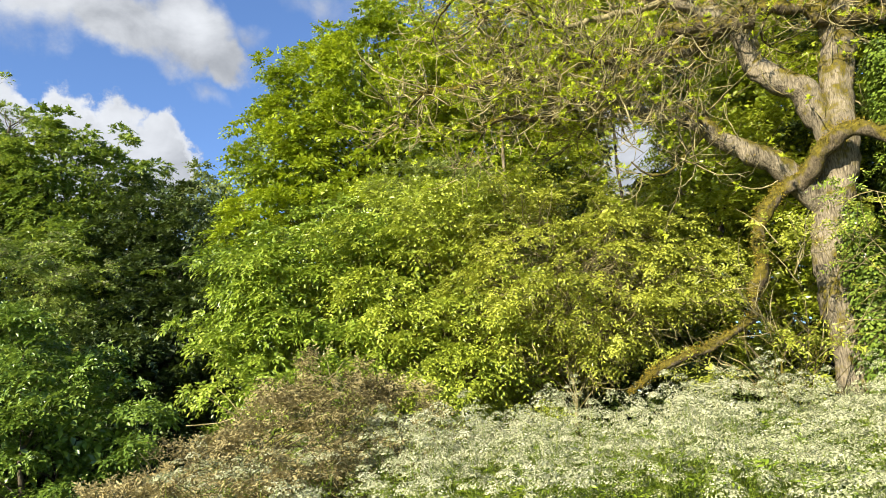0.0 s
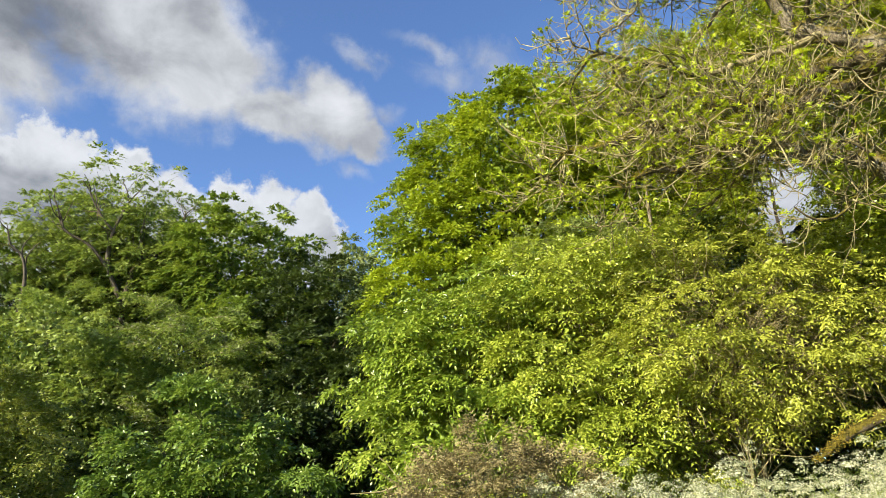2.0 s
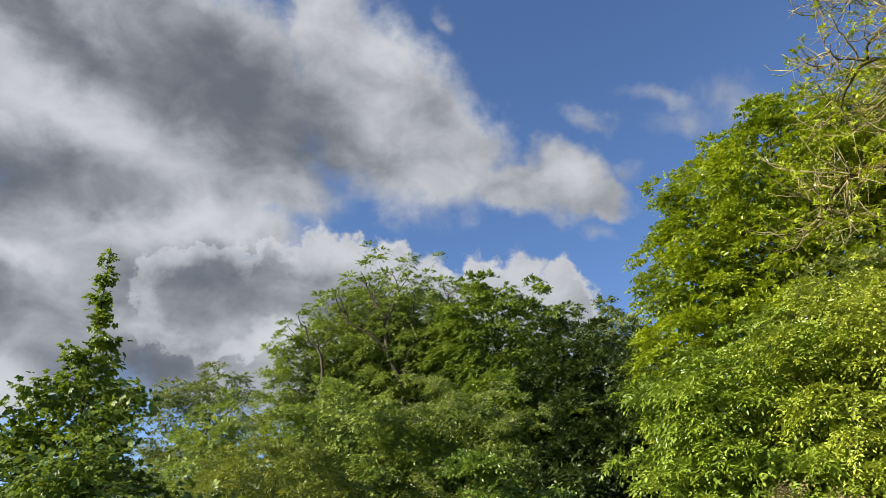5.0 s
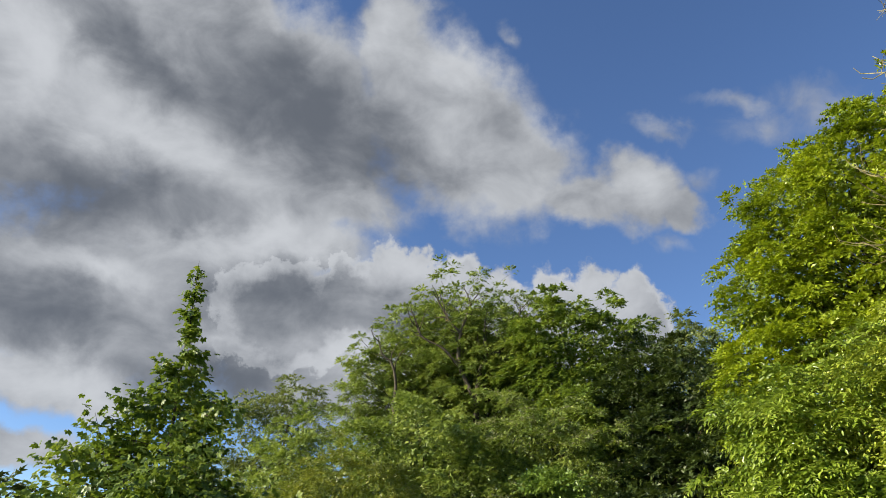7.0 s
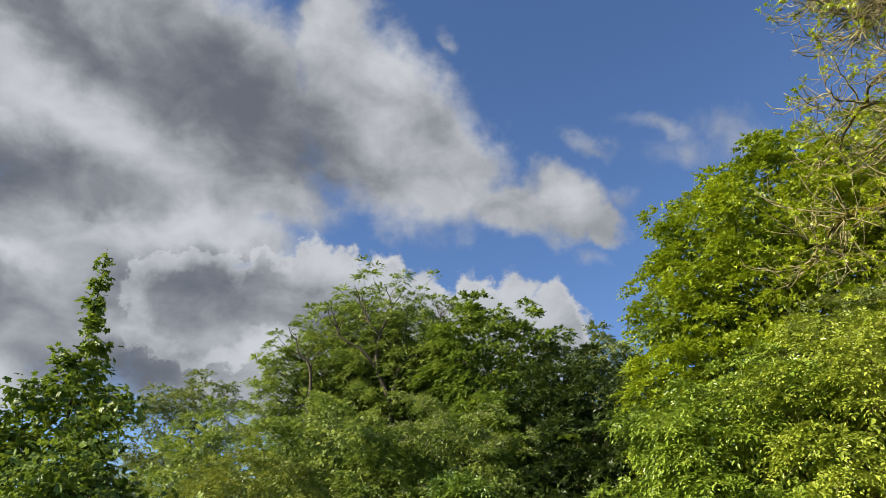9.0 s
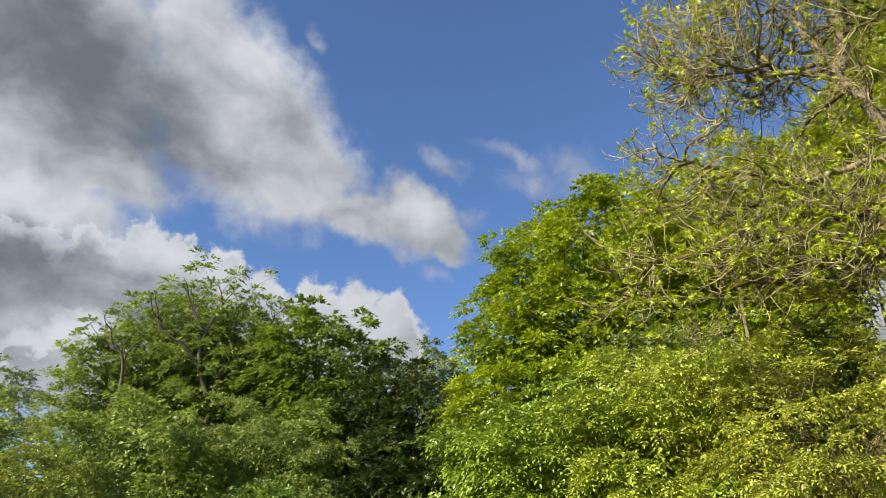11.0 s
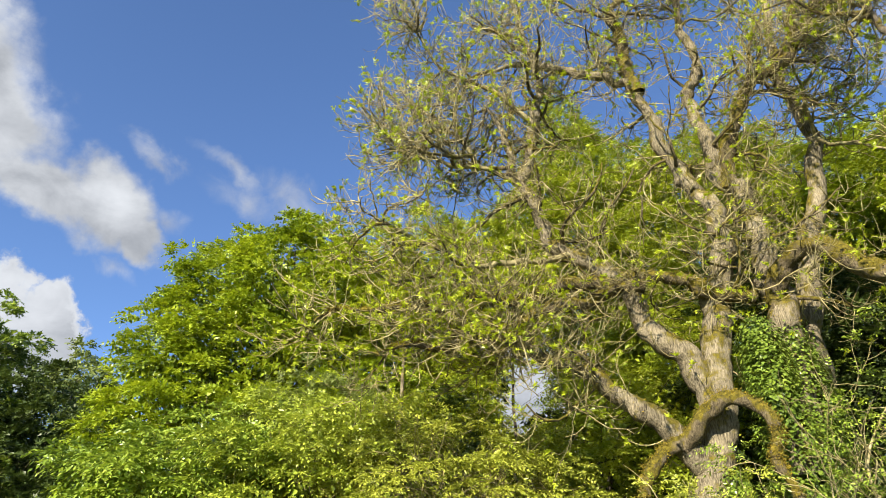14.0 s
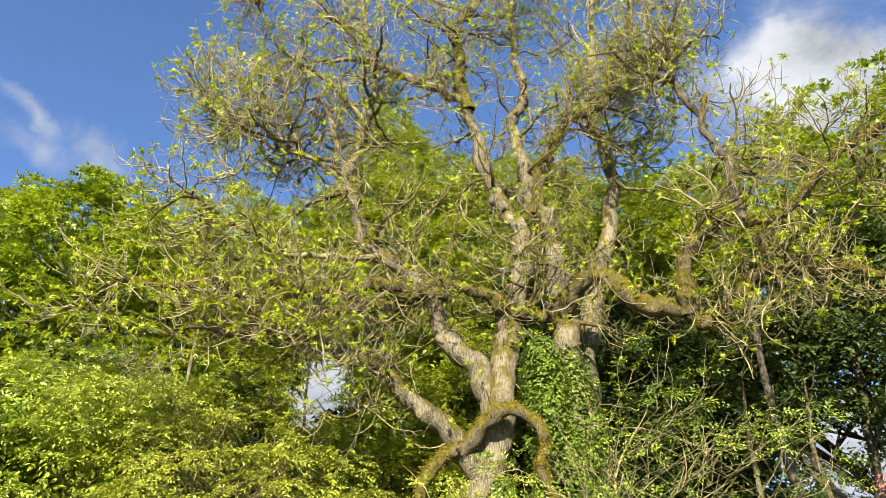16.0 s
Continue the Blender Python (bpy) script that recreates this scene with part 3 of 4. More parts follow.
plant("blossoming_shrub", "tall green shrub with cream blossom on top", "shrub", site(11.5, 27),
      [around(12.5, 27, 6.0, 2.2, 2.2, 2.5), around(8, 27, 5.4, 2.2, 2.2, 2.6), around(10, 26, 3, 3.2, 2.5, 2.8)],
      LEAF_GREEN, BARK_DARK, density=1.52, per=38, radius=0.6, L=0.106, W=0.056, trunk=0.14, stems=2, blossom=(PETAL_CREAM, 0.22, 0.08), simple=True, core=0.8)
plant("rounded_shrub", "rounded mid-green shrub below taller trees", "shrub", site(20, 27),
      [around(20, 27, 6.0, 2.6, 2.6, 2.8), around(16.5, 26, 4.2, 2.2, 2.2, 2.6), around(24, 27, 5.0, 2.0, 2.0, 2.8), around(29, 29, 4.6, 2.6, 2.2, 3.2)],
      LEAF_GREEN, BARK_DARK, density=1.31, per=35, radius=0.6, L=0.130, W=0.076, trunk=0.14, stems=3, simple=True, core=0.8)
plant("golden_shrub", "olive-green shrub with young golden leaves", "shrub", site(25.5, 21),
      [around(25, 21, 3.6, 1.9, 1.9, 1.9), around(28.5, 21.5, 3.0, 1.7, 1.7, 2.0), around(22, 21, 2.8, 1.6, 1.6, 1.6)],
      LEAF_GOLD, BARK_DARK, density=2.18, per=26, radius=0.42, L=0.099, W=0.050, trunk=0.08, stems=3, core=0.5)
plant("bright_bush", "green bush with layered leafy shoots", "bush", site(7.5, 17),
      [around(9.6, 17, 3.3, 0.7, 0.8, 1.1), around(7.6, 17, 2.5, 1.2, 1.3, 1.4), around(4.6, 16.5, 1.7, 1.2, 1.2, 1.4), around(12.2, 17, 1.7, 1.1, 1.1, 1.2), around(9.4, 16.7, 1.4, 1.5, 1.3, 1.3)],
      LEAF_BUSH, BARK_DARK, density=2.6, per=26, radius=0.40, L=0.125, W=0.068, trunk=0.07, stems=3, flat=0.35, core=0.6, lump=0.3)
# the dip's shade is painted through these very dark leaves
plant("shade_toned_thicket", "thicket in the dip, its shade put into dark leaf colour", "shrub", site(0, 27),
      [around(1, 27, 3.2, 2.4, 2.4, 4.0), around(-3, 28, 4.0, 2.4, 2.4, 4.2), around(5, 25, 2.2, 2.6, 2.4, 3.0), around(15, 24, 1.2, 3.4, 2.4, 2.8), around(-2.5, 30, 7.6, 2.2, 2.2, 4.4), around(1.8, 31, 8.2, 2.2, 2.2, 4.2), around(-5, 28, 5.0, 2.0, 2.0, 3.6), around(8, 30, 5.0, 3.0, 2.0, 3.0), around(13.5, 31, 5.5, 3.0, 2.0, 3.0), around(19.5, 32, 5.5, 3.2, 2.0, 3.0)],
      LEAF_SHADE, BARK_DARK, density=1.22, per=32, radius=0.6, L=0.155, W=0.103, trunk=0.12, stems=3, length=0.4, simple=True, core=0.8)


plant("far_wood", "belt of dark woodland closing the view behind", "wood", site(-20, 42),
      [around(az, 42 + 4 * math.sin(az), 2.6 + 1.3 * math.sin(az * 1.7), 3.2, 3.2, 4.0) for az in range(-112, 66, 6)],
      LEAF_SHADE, BARK_DARK, density=0.20, per=23, radius=1.2, length=0.7, pairs=3, L=0.370, W=0.252, trunk=0.2, stems=8, limbs=0.0, simple=True)["kind"] = "stuff"


# ---------------------------------------------------------------- sycamore sapling, near by
def palmate(P, D, U, L):
    """Five-lobed leaves, each a fan of folded lobes."""
    n = len(P)
    D = unit(D)
    S = unit(np.cross(D, U))
    U = np.cross(S, D)
    out = []
    for a, k in ((0, 1.0), (-48, 0.82), (48, 0.82), (-100, 0.55), (100, 0.55)):
        c, s = math.cos(radians(a)), math.sin(radians(a))
        out.append(blades(P, D * c + S * s - UP * 0.08, U, L * k, L * 0.55, 0.08, 0.55))
    return join(out)


def sycamore():
    th = thing("sycamore_sapling", "young conical sycamore with broad lobed green leaves", "tree")
    base = site(39.4, 12.0)
    top = np.array([*site(40.1, 12.0)[:2], 6.85])
    v, f, path, r = limb_mesh([base - [0, 0, 0.1], base + [0.05, 0, 1.6], base + [-0.04, 0.03, 4.0], top], 0.07, 0.008, 30, 8)
    mesh_np("trunk", v, f, BARK_DARK, th, smooth=True)
    ps, rs, LP, LD = [], [], [], []
    t = np.linspace(0, 1, 6)[:, None]
    for z in np.concatenate([np.arange(0.5, 5.5, 0.055), np.arange(5.5, 6.7, 0.05)]):
        a = rng.uniform(0, 2 * math.pi)
        reach = float(np.interp(z, (0.5, 2.9, 3.4, 3.9, 4.4, 4.8, 5.2, 5.6, 6.2, 6.7), (2.8, 2.45, 2.1, 1.6, 1.22, 0.92, 0.60, 0.30, 0.15, 0.07))) * rng.uniform(0.72, 1.12)
        k = int(np.clip((z - base[2]) / (6.75 - base[2]) * 29, 0, 29))
        o = np.array([math.cos(a), math.sin(a), 0])
        s = path[k]
        g = s + o * reach + [0, 0, 0.08 * reach + 0.03]
        p = s + (g - s) * t + UP * (0.16 * reach * np.sin(math.pi * t))
        ps.append(p), rs.append(np.linspace(0.006 + 0.007 * reach, 0.003, 6))
        m = int(2 + (150 if z < 4.4 else 110 if z < 5.4 else 80) * reach)
        w = rng.uniform(0.25, 1.05, m)[:, None]
        LP.append(s + (g - s) * w + rng.normal(0, 0.06 + 0.06 * reach, (m, 3)))
        LD.append(o + rng.normal(0, 0.6, (m, 3)) - UP * 0.45)
    # one side shoot stands out
    for az, d, z0, n in ((45.0, 12.0, 4.05, 36), (43.3, 11.8, 3.8, 70), (46.0, 11.8, 3.4, 40), (44.5, 11.7, 3.2, 80), (42.6, 11.8, 4.1, 40)):
        c = np.array([*site(az, d)[:2], z0])
        LP.append(c + rng.normal(0, 0.16, (n, 3))), LD.append(rng.normal(0, 0.6, (n, 3)) - UP * 0.3)
        k = path[int(10)]
        p = k + (c - k) * t
        ps.append(p), rs.append(np.linspace(0.018, 0.004, 6))
    v, f = tubes(np.array(ps), np.array(rs), 4)
    mesh_np("branchwork", v, f, BARK_DARK, th, kind="stuff", smooth=True)
    P, D = np.concatenate(LP), np.concatenate(LD)
    v, f = palmate(P, D, UP + rng.normal(0, 0.4, P.shape), rng.uniform(0.07, 0.115, len(P)))
    mesh_np("crown", v, f, LEAF_SYCAMORE, th, kind="stuff")


sycamore()

# ---------------------------------------------------------------- thicket along the meadow
plant("field_maple", "tall bright green maple with a dense domed crown", "tree", site(-14, 22),
      [around(-16.2, 22, 11.3, 3.0, 3.0, 4.2), around(-11.4, 21.5, 10.7, 1.65, 1.6, 3.2), around(-8.7, 21, 8.9, 1.3, 1.3, 2.4), around(-7.1, 21, 7.0, 0.95, 1.1, 2.0),
       around(-20.5, 22, 11.0, 2.8, 2.8, 3.8), around(-25, 22, 9.2, 2.4, 2.4, 3.4), around(-14, 21, 6.0, 3.0, 3.0, 3.4), around(-13.4, 22, 12.4, 1.5, 1.7, 2.2), around(-18, 22.5, 13.4, 2.2, 2.2, 2.4), around(-18, 21.2, 8.4, 2.4, 2.4, 2.8)],
      LEAF_MAPLE, BARK_DARK, density=1.7, per=38, radius=0.62, length=0.34, pairs=3, L=0.13, W=0.088, trunk=0.28, flat=0.4, limbs=0.3, simple=True, core=0.7, shoots=2, lump=0.24, shell=(0.66, 1.0))
plant("elder_shrub", "broad leafy green elder with drooping leaves", "shrub", site(-9, 16),
      [around(-8.4, 16, 4.5, 1.4, 1.4, 1.5), around(-11, 16, 4.4, 1.4, 1.5, 1.5), around(-8.6, 15.6, 2.8, 1.0, 1.0, 1.2),
       around(-14.5, 16, 4.4, 1.7, 1.7, 1.9), around(-10, 15.5, 2.4, 1.6, 1.6, 1.6), around(-15, 15.4, 2.4, 1.5, 1.5, 1.5)],
      LEAF_ELDER, BARK_DARK, density=3.6, per=24, radius=0.44, length=0.32, pairs=3, L=0.145, W=0.066, trunk=0.09, stems=4, droop=0.45, core=0.5, flat=0.42, lump=0.3, shell=(0.6, 1.04))
plant("hazel_shrub", "yellow-green leafy shrub in full sun", "shrub", site(-22, 16),
      [around(-18.5, 15.6, 4.5, 1.8, 1.8, 2.2), around(-24, 15.5, 4.0, 1.9, 1.9, 2.4), around(-21, 15, 2.4, 2.0, 1.8, 1.7), around(-25, 16.2, 5.6, 1.5, 1.5, 1.4), around(-20.5, 16.5, 6.0, 1.5, 1.5, 1.4)],
      LEAF_LIME, BARK_DARK, density=3.8, per=28, radius=0.44, length=0.30, pairs=3, L=0.108, W=0.052, trunk=0.08, stems=4, droop=0.4, shoots=3, limbs=0.4, core=0.5, flat=0.42, lump=0.32, shell=(0.6, 1.04))
plant("low_ash_shrub", "sprawling yellow-green shrub with twiggy shoots", "shrub", site(-33, 15.5),
      [around(-29.5, 15.2, 3.8, 1.7, 1.7, 1.9), around(-35, 15.4, 3.9, 1.6, 1.5, 1.3), around(-41, 15.6, 4.3, 1.2, 1.2, 0.9), around(-39, 15.8, 4.6, 1.4, 1.4, 1.6), around(-33, 14.4, 4.5, 1.4, 1.4, 1.5), around(-29.5, 14.2, 4.6, 1.2, 1.2, 1.5), around(-28.5, 15.4, 5.6, 1.3, 1.3, 1.2), around(-35.5, 14.6, 5.0, 1.3, 1.2, 1.1)],
      LEAF_OLIVE, BARK_TWIG, density=2.9, per=22, radius=0.44, length=0.28, pairs=4, L=0.100, W=0.038, trunk=0.07, stems=5, droop=0.4, limbs=0.7, shoots=5, flat=0.4, lump=0.32, shell=(0.6, 1.04))
plant("grey_willow", "grey-green shrub rising out of the thicket", "shrub", site(-22, 18.5),
      [around(-19.5, 18.5, 7.0, 1.6, 1.6, 1.7), around(-24.5, 18.5, 6.6, 1.5, 1.5, 1.7), around(-22, 18.5, 4.0, 2.2, 2.0, 2.6)],
      LEAF_GREY, BARK_DARK, density=3.04, per=29, radius=0.45, length=0.28, pairs=3, L=0.090, W=0.038, trunk=0.09, stems=3, simple=True, core=0.5)
# added filler: dark leaves stand for the shadowed inside of the thicket
plant("shade_filler_shrub", "dark filler shrub standing for shade under the ash limbs", "shrub", site(-30, 18.5),
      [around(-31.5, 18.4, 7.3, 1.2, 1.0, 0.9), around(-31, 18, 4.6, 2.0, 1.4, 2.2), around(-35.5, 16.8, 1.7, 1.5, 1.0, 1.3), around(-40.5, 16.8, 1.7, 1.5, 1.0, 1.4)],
      LEAF_SHADE, BARK_DARK, density=2.2, per=26, radius=0.5, length=0.3, pairs=3, L=0.12, W=0.075, trunk=0.1, stems=4, simple=True, core=0.7, limbs=0.3)
plant("young_ash", "bright green young ash rising over the thicket", "tree", site(-29.5, 22.5),
      [around(-29, 22.5, 14.0, 2.2, 2.2, 2.4), around(-33.5, 22.5, 14.2, 2.0, 2.0, 2.2), around(-25, 22, 13.2, 2.0, 2.0, 2.6), around(-31, 22, 10.6, 1.7, 1.7, 2.2), around(-34.9, 23, 10.9, 0.6, 0.6, 0.9)],
      LEAF_FRESH, BARK_ASH, density=2.0, per=30, radius=0.55, length=0.42, pairs=4, L=0.135, W=0.062, trunk=0.2, simple=True, core=0.8, limbs=0.1, lump=0.28)
plant("young_ash", "bright green young ash behind the old tree", "tree", site(-43.5, 24),
      [around(-43.5, 24, 15.0, 2.2, 2.2, 3.0), around(-46.5, 24, 18.6, 1.6, 1.6, 2.6), around(-45.5, 24, 12.2, 1.6, 1.6, 2.0), around(-46.5, 25, 12.0, 1.8, 1.8, 2.2), around(-38.5, 23, 14.6, 1.8, 1.8, 2.4), around(-43.2, 24, 20.6, 1.5, 1.5, 2.8), around(-40.5, 23.5, 17.4, 1.3, 1.5, 2.2), around(-47.5, 24, 13.5, 2.2, 2.0, 3.0), around(-42.4, 23, 10.0, 0.6, 0.6, 1.2)],
      LEAF_FRESH, BARK_ASH, density=2.0, per=30, radius=0.55, length=0.42, pairs=4, L=0.135, W=0.062, trunk=0.2, simple=True, core=0.8, limbs=0.1, lump=0.28)
plant("young_ash", "tall yellow-green young ash behind grey stems", "tree", site(-52.5, 25.2),
      [around(-50, 25, 15.5, 2.0, 2.0, 3.2), around(-56, 26, 19.5, 2.2, 2.2, 2.6), around(-52.5, 25, 17.6, 2.0, 2.0, 2.4), around(-50.5, 25, 20.0, 1.4, 1.4, 1.9), around(-52.5, 24, 12.4, 2.0, 2.0, 2.4)],
      LEAF_FRESH, BARK_ASH, density=2.0, per=30, radius=0.55, length=0.42, pairs=4, L=0.135, W=0.062, trunk=0.2, simple=True, core=0.8, limbs=0.1, lump=0.28)
plant("young_ash", "yellow-green young ash at the wood's edge", "tree", site(-66, 26),
      [around(-60.5, 26, 19.6, 1.6, 1.6, 2.2), around(-64, 26, 17.4, 2.2, 2.2, 2.8), around(-70.5, 26, 17.2, 2.4, 2.2, 2.8)],
      LEAF_FRESH, BARK_ASH, density=2.0, per=30, radius=0.55, length=0.42, pairs=4, L=0.135, W=0.062, trunk=0.2, simple=True, core=0.8, limbs=0.1, lump=0.28)
# leaf colour carries the shade behind the trunk
plant("ivied_tree", "ivy-hung tree behind the old ash, leaves darkened for shade", "tree", site(-62, 22),
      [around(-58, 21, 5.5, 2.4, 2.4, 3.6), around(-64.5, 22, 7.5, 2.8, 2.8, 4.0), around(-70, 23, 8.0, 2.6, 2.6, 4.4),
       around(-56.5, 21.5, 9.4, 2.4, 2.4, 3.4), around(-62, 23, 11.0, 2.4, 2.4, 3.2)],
      LEAF_SHADE, BARK_DARK, density=1.37, per=32, radius=0.6, L=0.130, W=0.094, length=0.36, trunk=0.25, stems=3, limbs=0.12, simple=True, core=0.6)
plant("leafy_thicket", "green leafy thicket beneath the ash limbs", "shrub", site(-43, 20),
      [around(-46, 20, 5.4, 2.2, 2.2, 3.4), around(-52, 21, 6.0, 2.4, 2.4, 3.4), around(-35, 19.5, 4.0, 2.0, 2.0, 3.3), around(-41, 19.5, 4.4, 1.9, 1.9, 3.0),
       around(-50, 21, 9.2, 2.2, 2.2, 2.8), around(-29, 18.5, 4.6, 2.0, 2.0, 3.0), around(-32.5, 19, 7.4, 1.3, 1.3, 1.7), around(-44.6, 19, 7.6, 1.1, 1.1, 1.6), around(-37.5, 19, 5.8, 1.5, 1.5, 1.3), around(-32, 17.5, 3.8, 1.7, 1.7, 2.6)],
      LEAF_FRESH, BARK_DARK, density=1.73, per=32, radius=0.55, L=0.114, W=0.076, length=0.34, trunk=0.12, stems=5, limbs=0.08, simple=True, core=0.5)
plant("lime_tree", "tall bright green broadleaved tree", "tree", site(-82, 24),
      [around(-80.5, 24, 14.6, 2.6, 2.6, 4.6), around(-87, 24, 14.8, 3.2, 3.2, 4.4), around(-73.5, 26, 14.2, 2.2, 2.2, 4.6), around(-94, 24, 13, 3.2, 3.2, 5), around(-66, 26, 14.0, 2.6, 2.6, 4.4), around(-61, 27, 15.0, 2.0, 2.0, 3.6)],
      LEAF_MAPLE, BARK_DARK, density=1.05, per=35, radius=0.7, L=0.165, W=0.113, trunk=0.3, stems=2, length=0.4, limbs=0.2, simple=True, core=0.7, lump=0.28)
# shade between the trunks is painted as dark foliage
plant("dark_thicket", "green undergrowth between trunks, shade put into its leaf colour", "shrub", site(-79, 22),
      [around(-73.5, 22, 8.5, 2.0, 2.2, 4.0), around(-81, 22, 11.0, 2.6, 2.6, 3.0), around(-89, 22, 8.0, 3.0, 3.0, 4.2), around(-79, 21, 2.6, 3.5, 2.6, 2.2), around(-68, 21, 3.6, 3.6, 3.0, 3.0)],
      LEAF_SHADE, BARK_DARK, density=1.1, per=29, radius=0.6, L=0.15, W=0.098, trunk=0.2, stems=5, limbs=0.1, length=0.4, simple=True, core=1.0)
plant("twiggy_elder", "light green elder with pale bare shoots", "shrub", site(-61, 13.6),
      [around(-57.5, 13.4, 3.9, 1.1, 1.1, 1.8), around(-62, 13.8, 4.2, 1.3, 1.3, 2.0), around(-67, 14, 4.0, 1.3, 1.3, 1.9), around(-73, 14, 3.6, 1.4, 1.4, 1.8),
       around(-60.5, 14.2, 5.2, 1.2, 1.2, 1.9), around(-66, 14.4, 5.4, 1.3, 1.3, 1.9), around(-71.5, 14.4, 4.9, 1.2, 1.2, 2.0), around(-76, 14.4, 4.2, 1.0, 1.0, 1.7)],
      LEAF_ELDER, BARK_TWIG, density=0.95, per=12, radius=0.42, length=0.28, pairs=3, L=0.085, W=0.036, trunk=0.06, stems=7, limbs=0.7, shoots=4, sag=-0.2, flat=0.5)
plant("hazel_regrowth", "open twiggy hazel regrowth before the old trunk", "shrub", site(-49, 13.2),
      [around(-45, 13.0, 2.9, 0.9, 0.9, 1.4), around(-49, 13.2, 3.1, 1.0, 0.9, 1.5), around(-53.5, 13.4, 3.4, 1.0, 1.0, 1.7), around(-42.5, 14.0, 3.4, 0.9, 0.8, 1.3)],
      LEAF_OLIVE, BARK_MOSS, density=1.0, per=12, radius=0.4, length=0.26, pairs=4, L=0.085, W=0.034, trunk=0.03, stems=7, limbs=0.6, shoots=4, sag=-0.2, flat=0.45)
plant("azalea", "pink blossoming azalea bush", "bush", site(-80.5, 13.4),
      [around(-81.4, 13.4, 2.9, 1.1, 1.1, 1.25), around(-83.5, 13.6, 2.4, 1.3, 1.2, 1.2)],
      PETAL_PINK, BARK_DARK, density=5.25, per=26, radius=0.3, L=0.045, W=0.03, trunk=0.04, stems=3)
plant("brown_shrub", "low brown withered shrub of fine twigs", "shrub", site(-10, 9),
      [around(-13.5, 9.2, 1.45, 0.75, 0.75, 0.95), around(-9.5, 9.0, 1.05, 0.8, 0.8, 0.9), around(-5, 8.8, 0.65, 0.75, 0.75, 0.85), around(-18.5, 9.6, 1.2, 0.7, 0.7, 0.8), around(-0.5, 8.6, 0.35, 0.65, 0.65, 0.85), around(3.5, 8.4, 0.2, 0.55, 0.55, 0.7)],
      LEAF_BROWN, BARK_TWIG, density=12.25, per=26, radius=0.2, length=0.16, pairs=3, L=0.05, W=0.024, trunk=0.02, stems=8, limbs=0.5, flat=0.9, up=0.9, droop=0.0, shoots=2)


# backdrop wood; its depth of shade comes from the darkened leaf colour
plant("wood_edge", "close wood behind the old ash, leaves darkened for shade", "wood", site(-70, 28),
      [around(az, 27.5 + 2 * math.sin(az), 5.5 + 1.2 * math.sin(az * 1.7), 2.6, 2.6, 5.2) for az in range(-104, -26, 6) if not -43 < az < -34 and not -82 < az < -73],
      LEAF_SHADE, BARK_DARK, density=0.75, per=32, radius=0.9, length=0.5, pairs=3, L=0.311, W=0.3, trunk=0.2, stems=12, limbs=0.0, simple=True)["kind"] = "stuff"


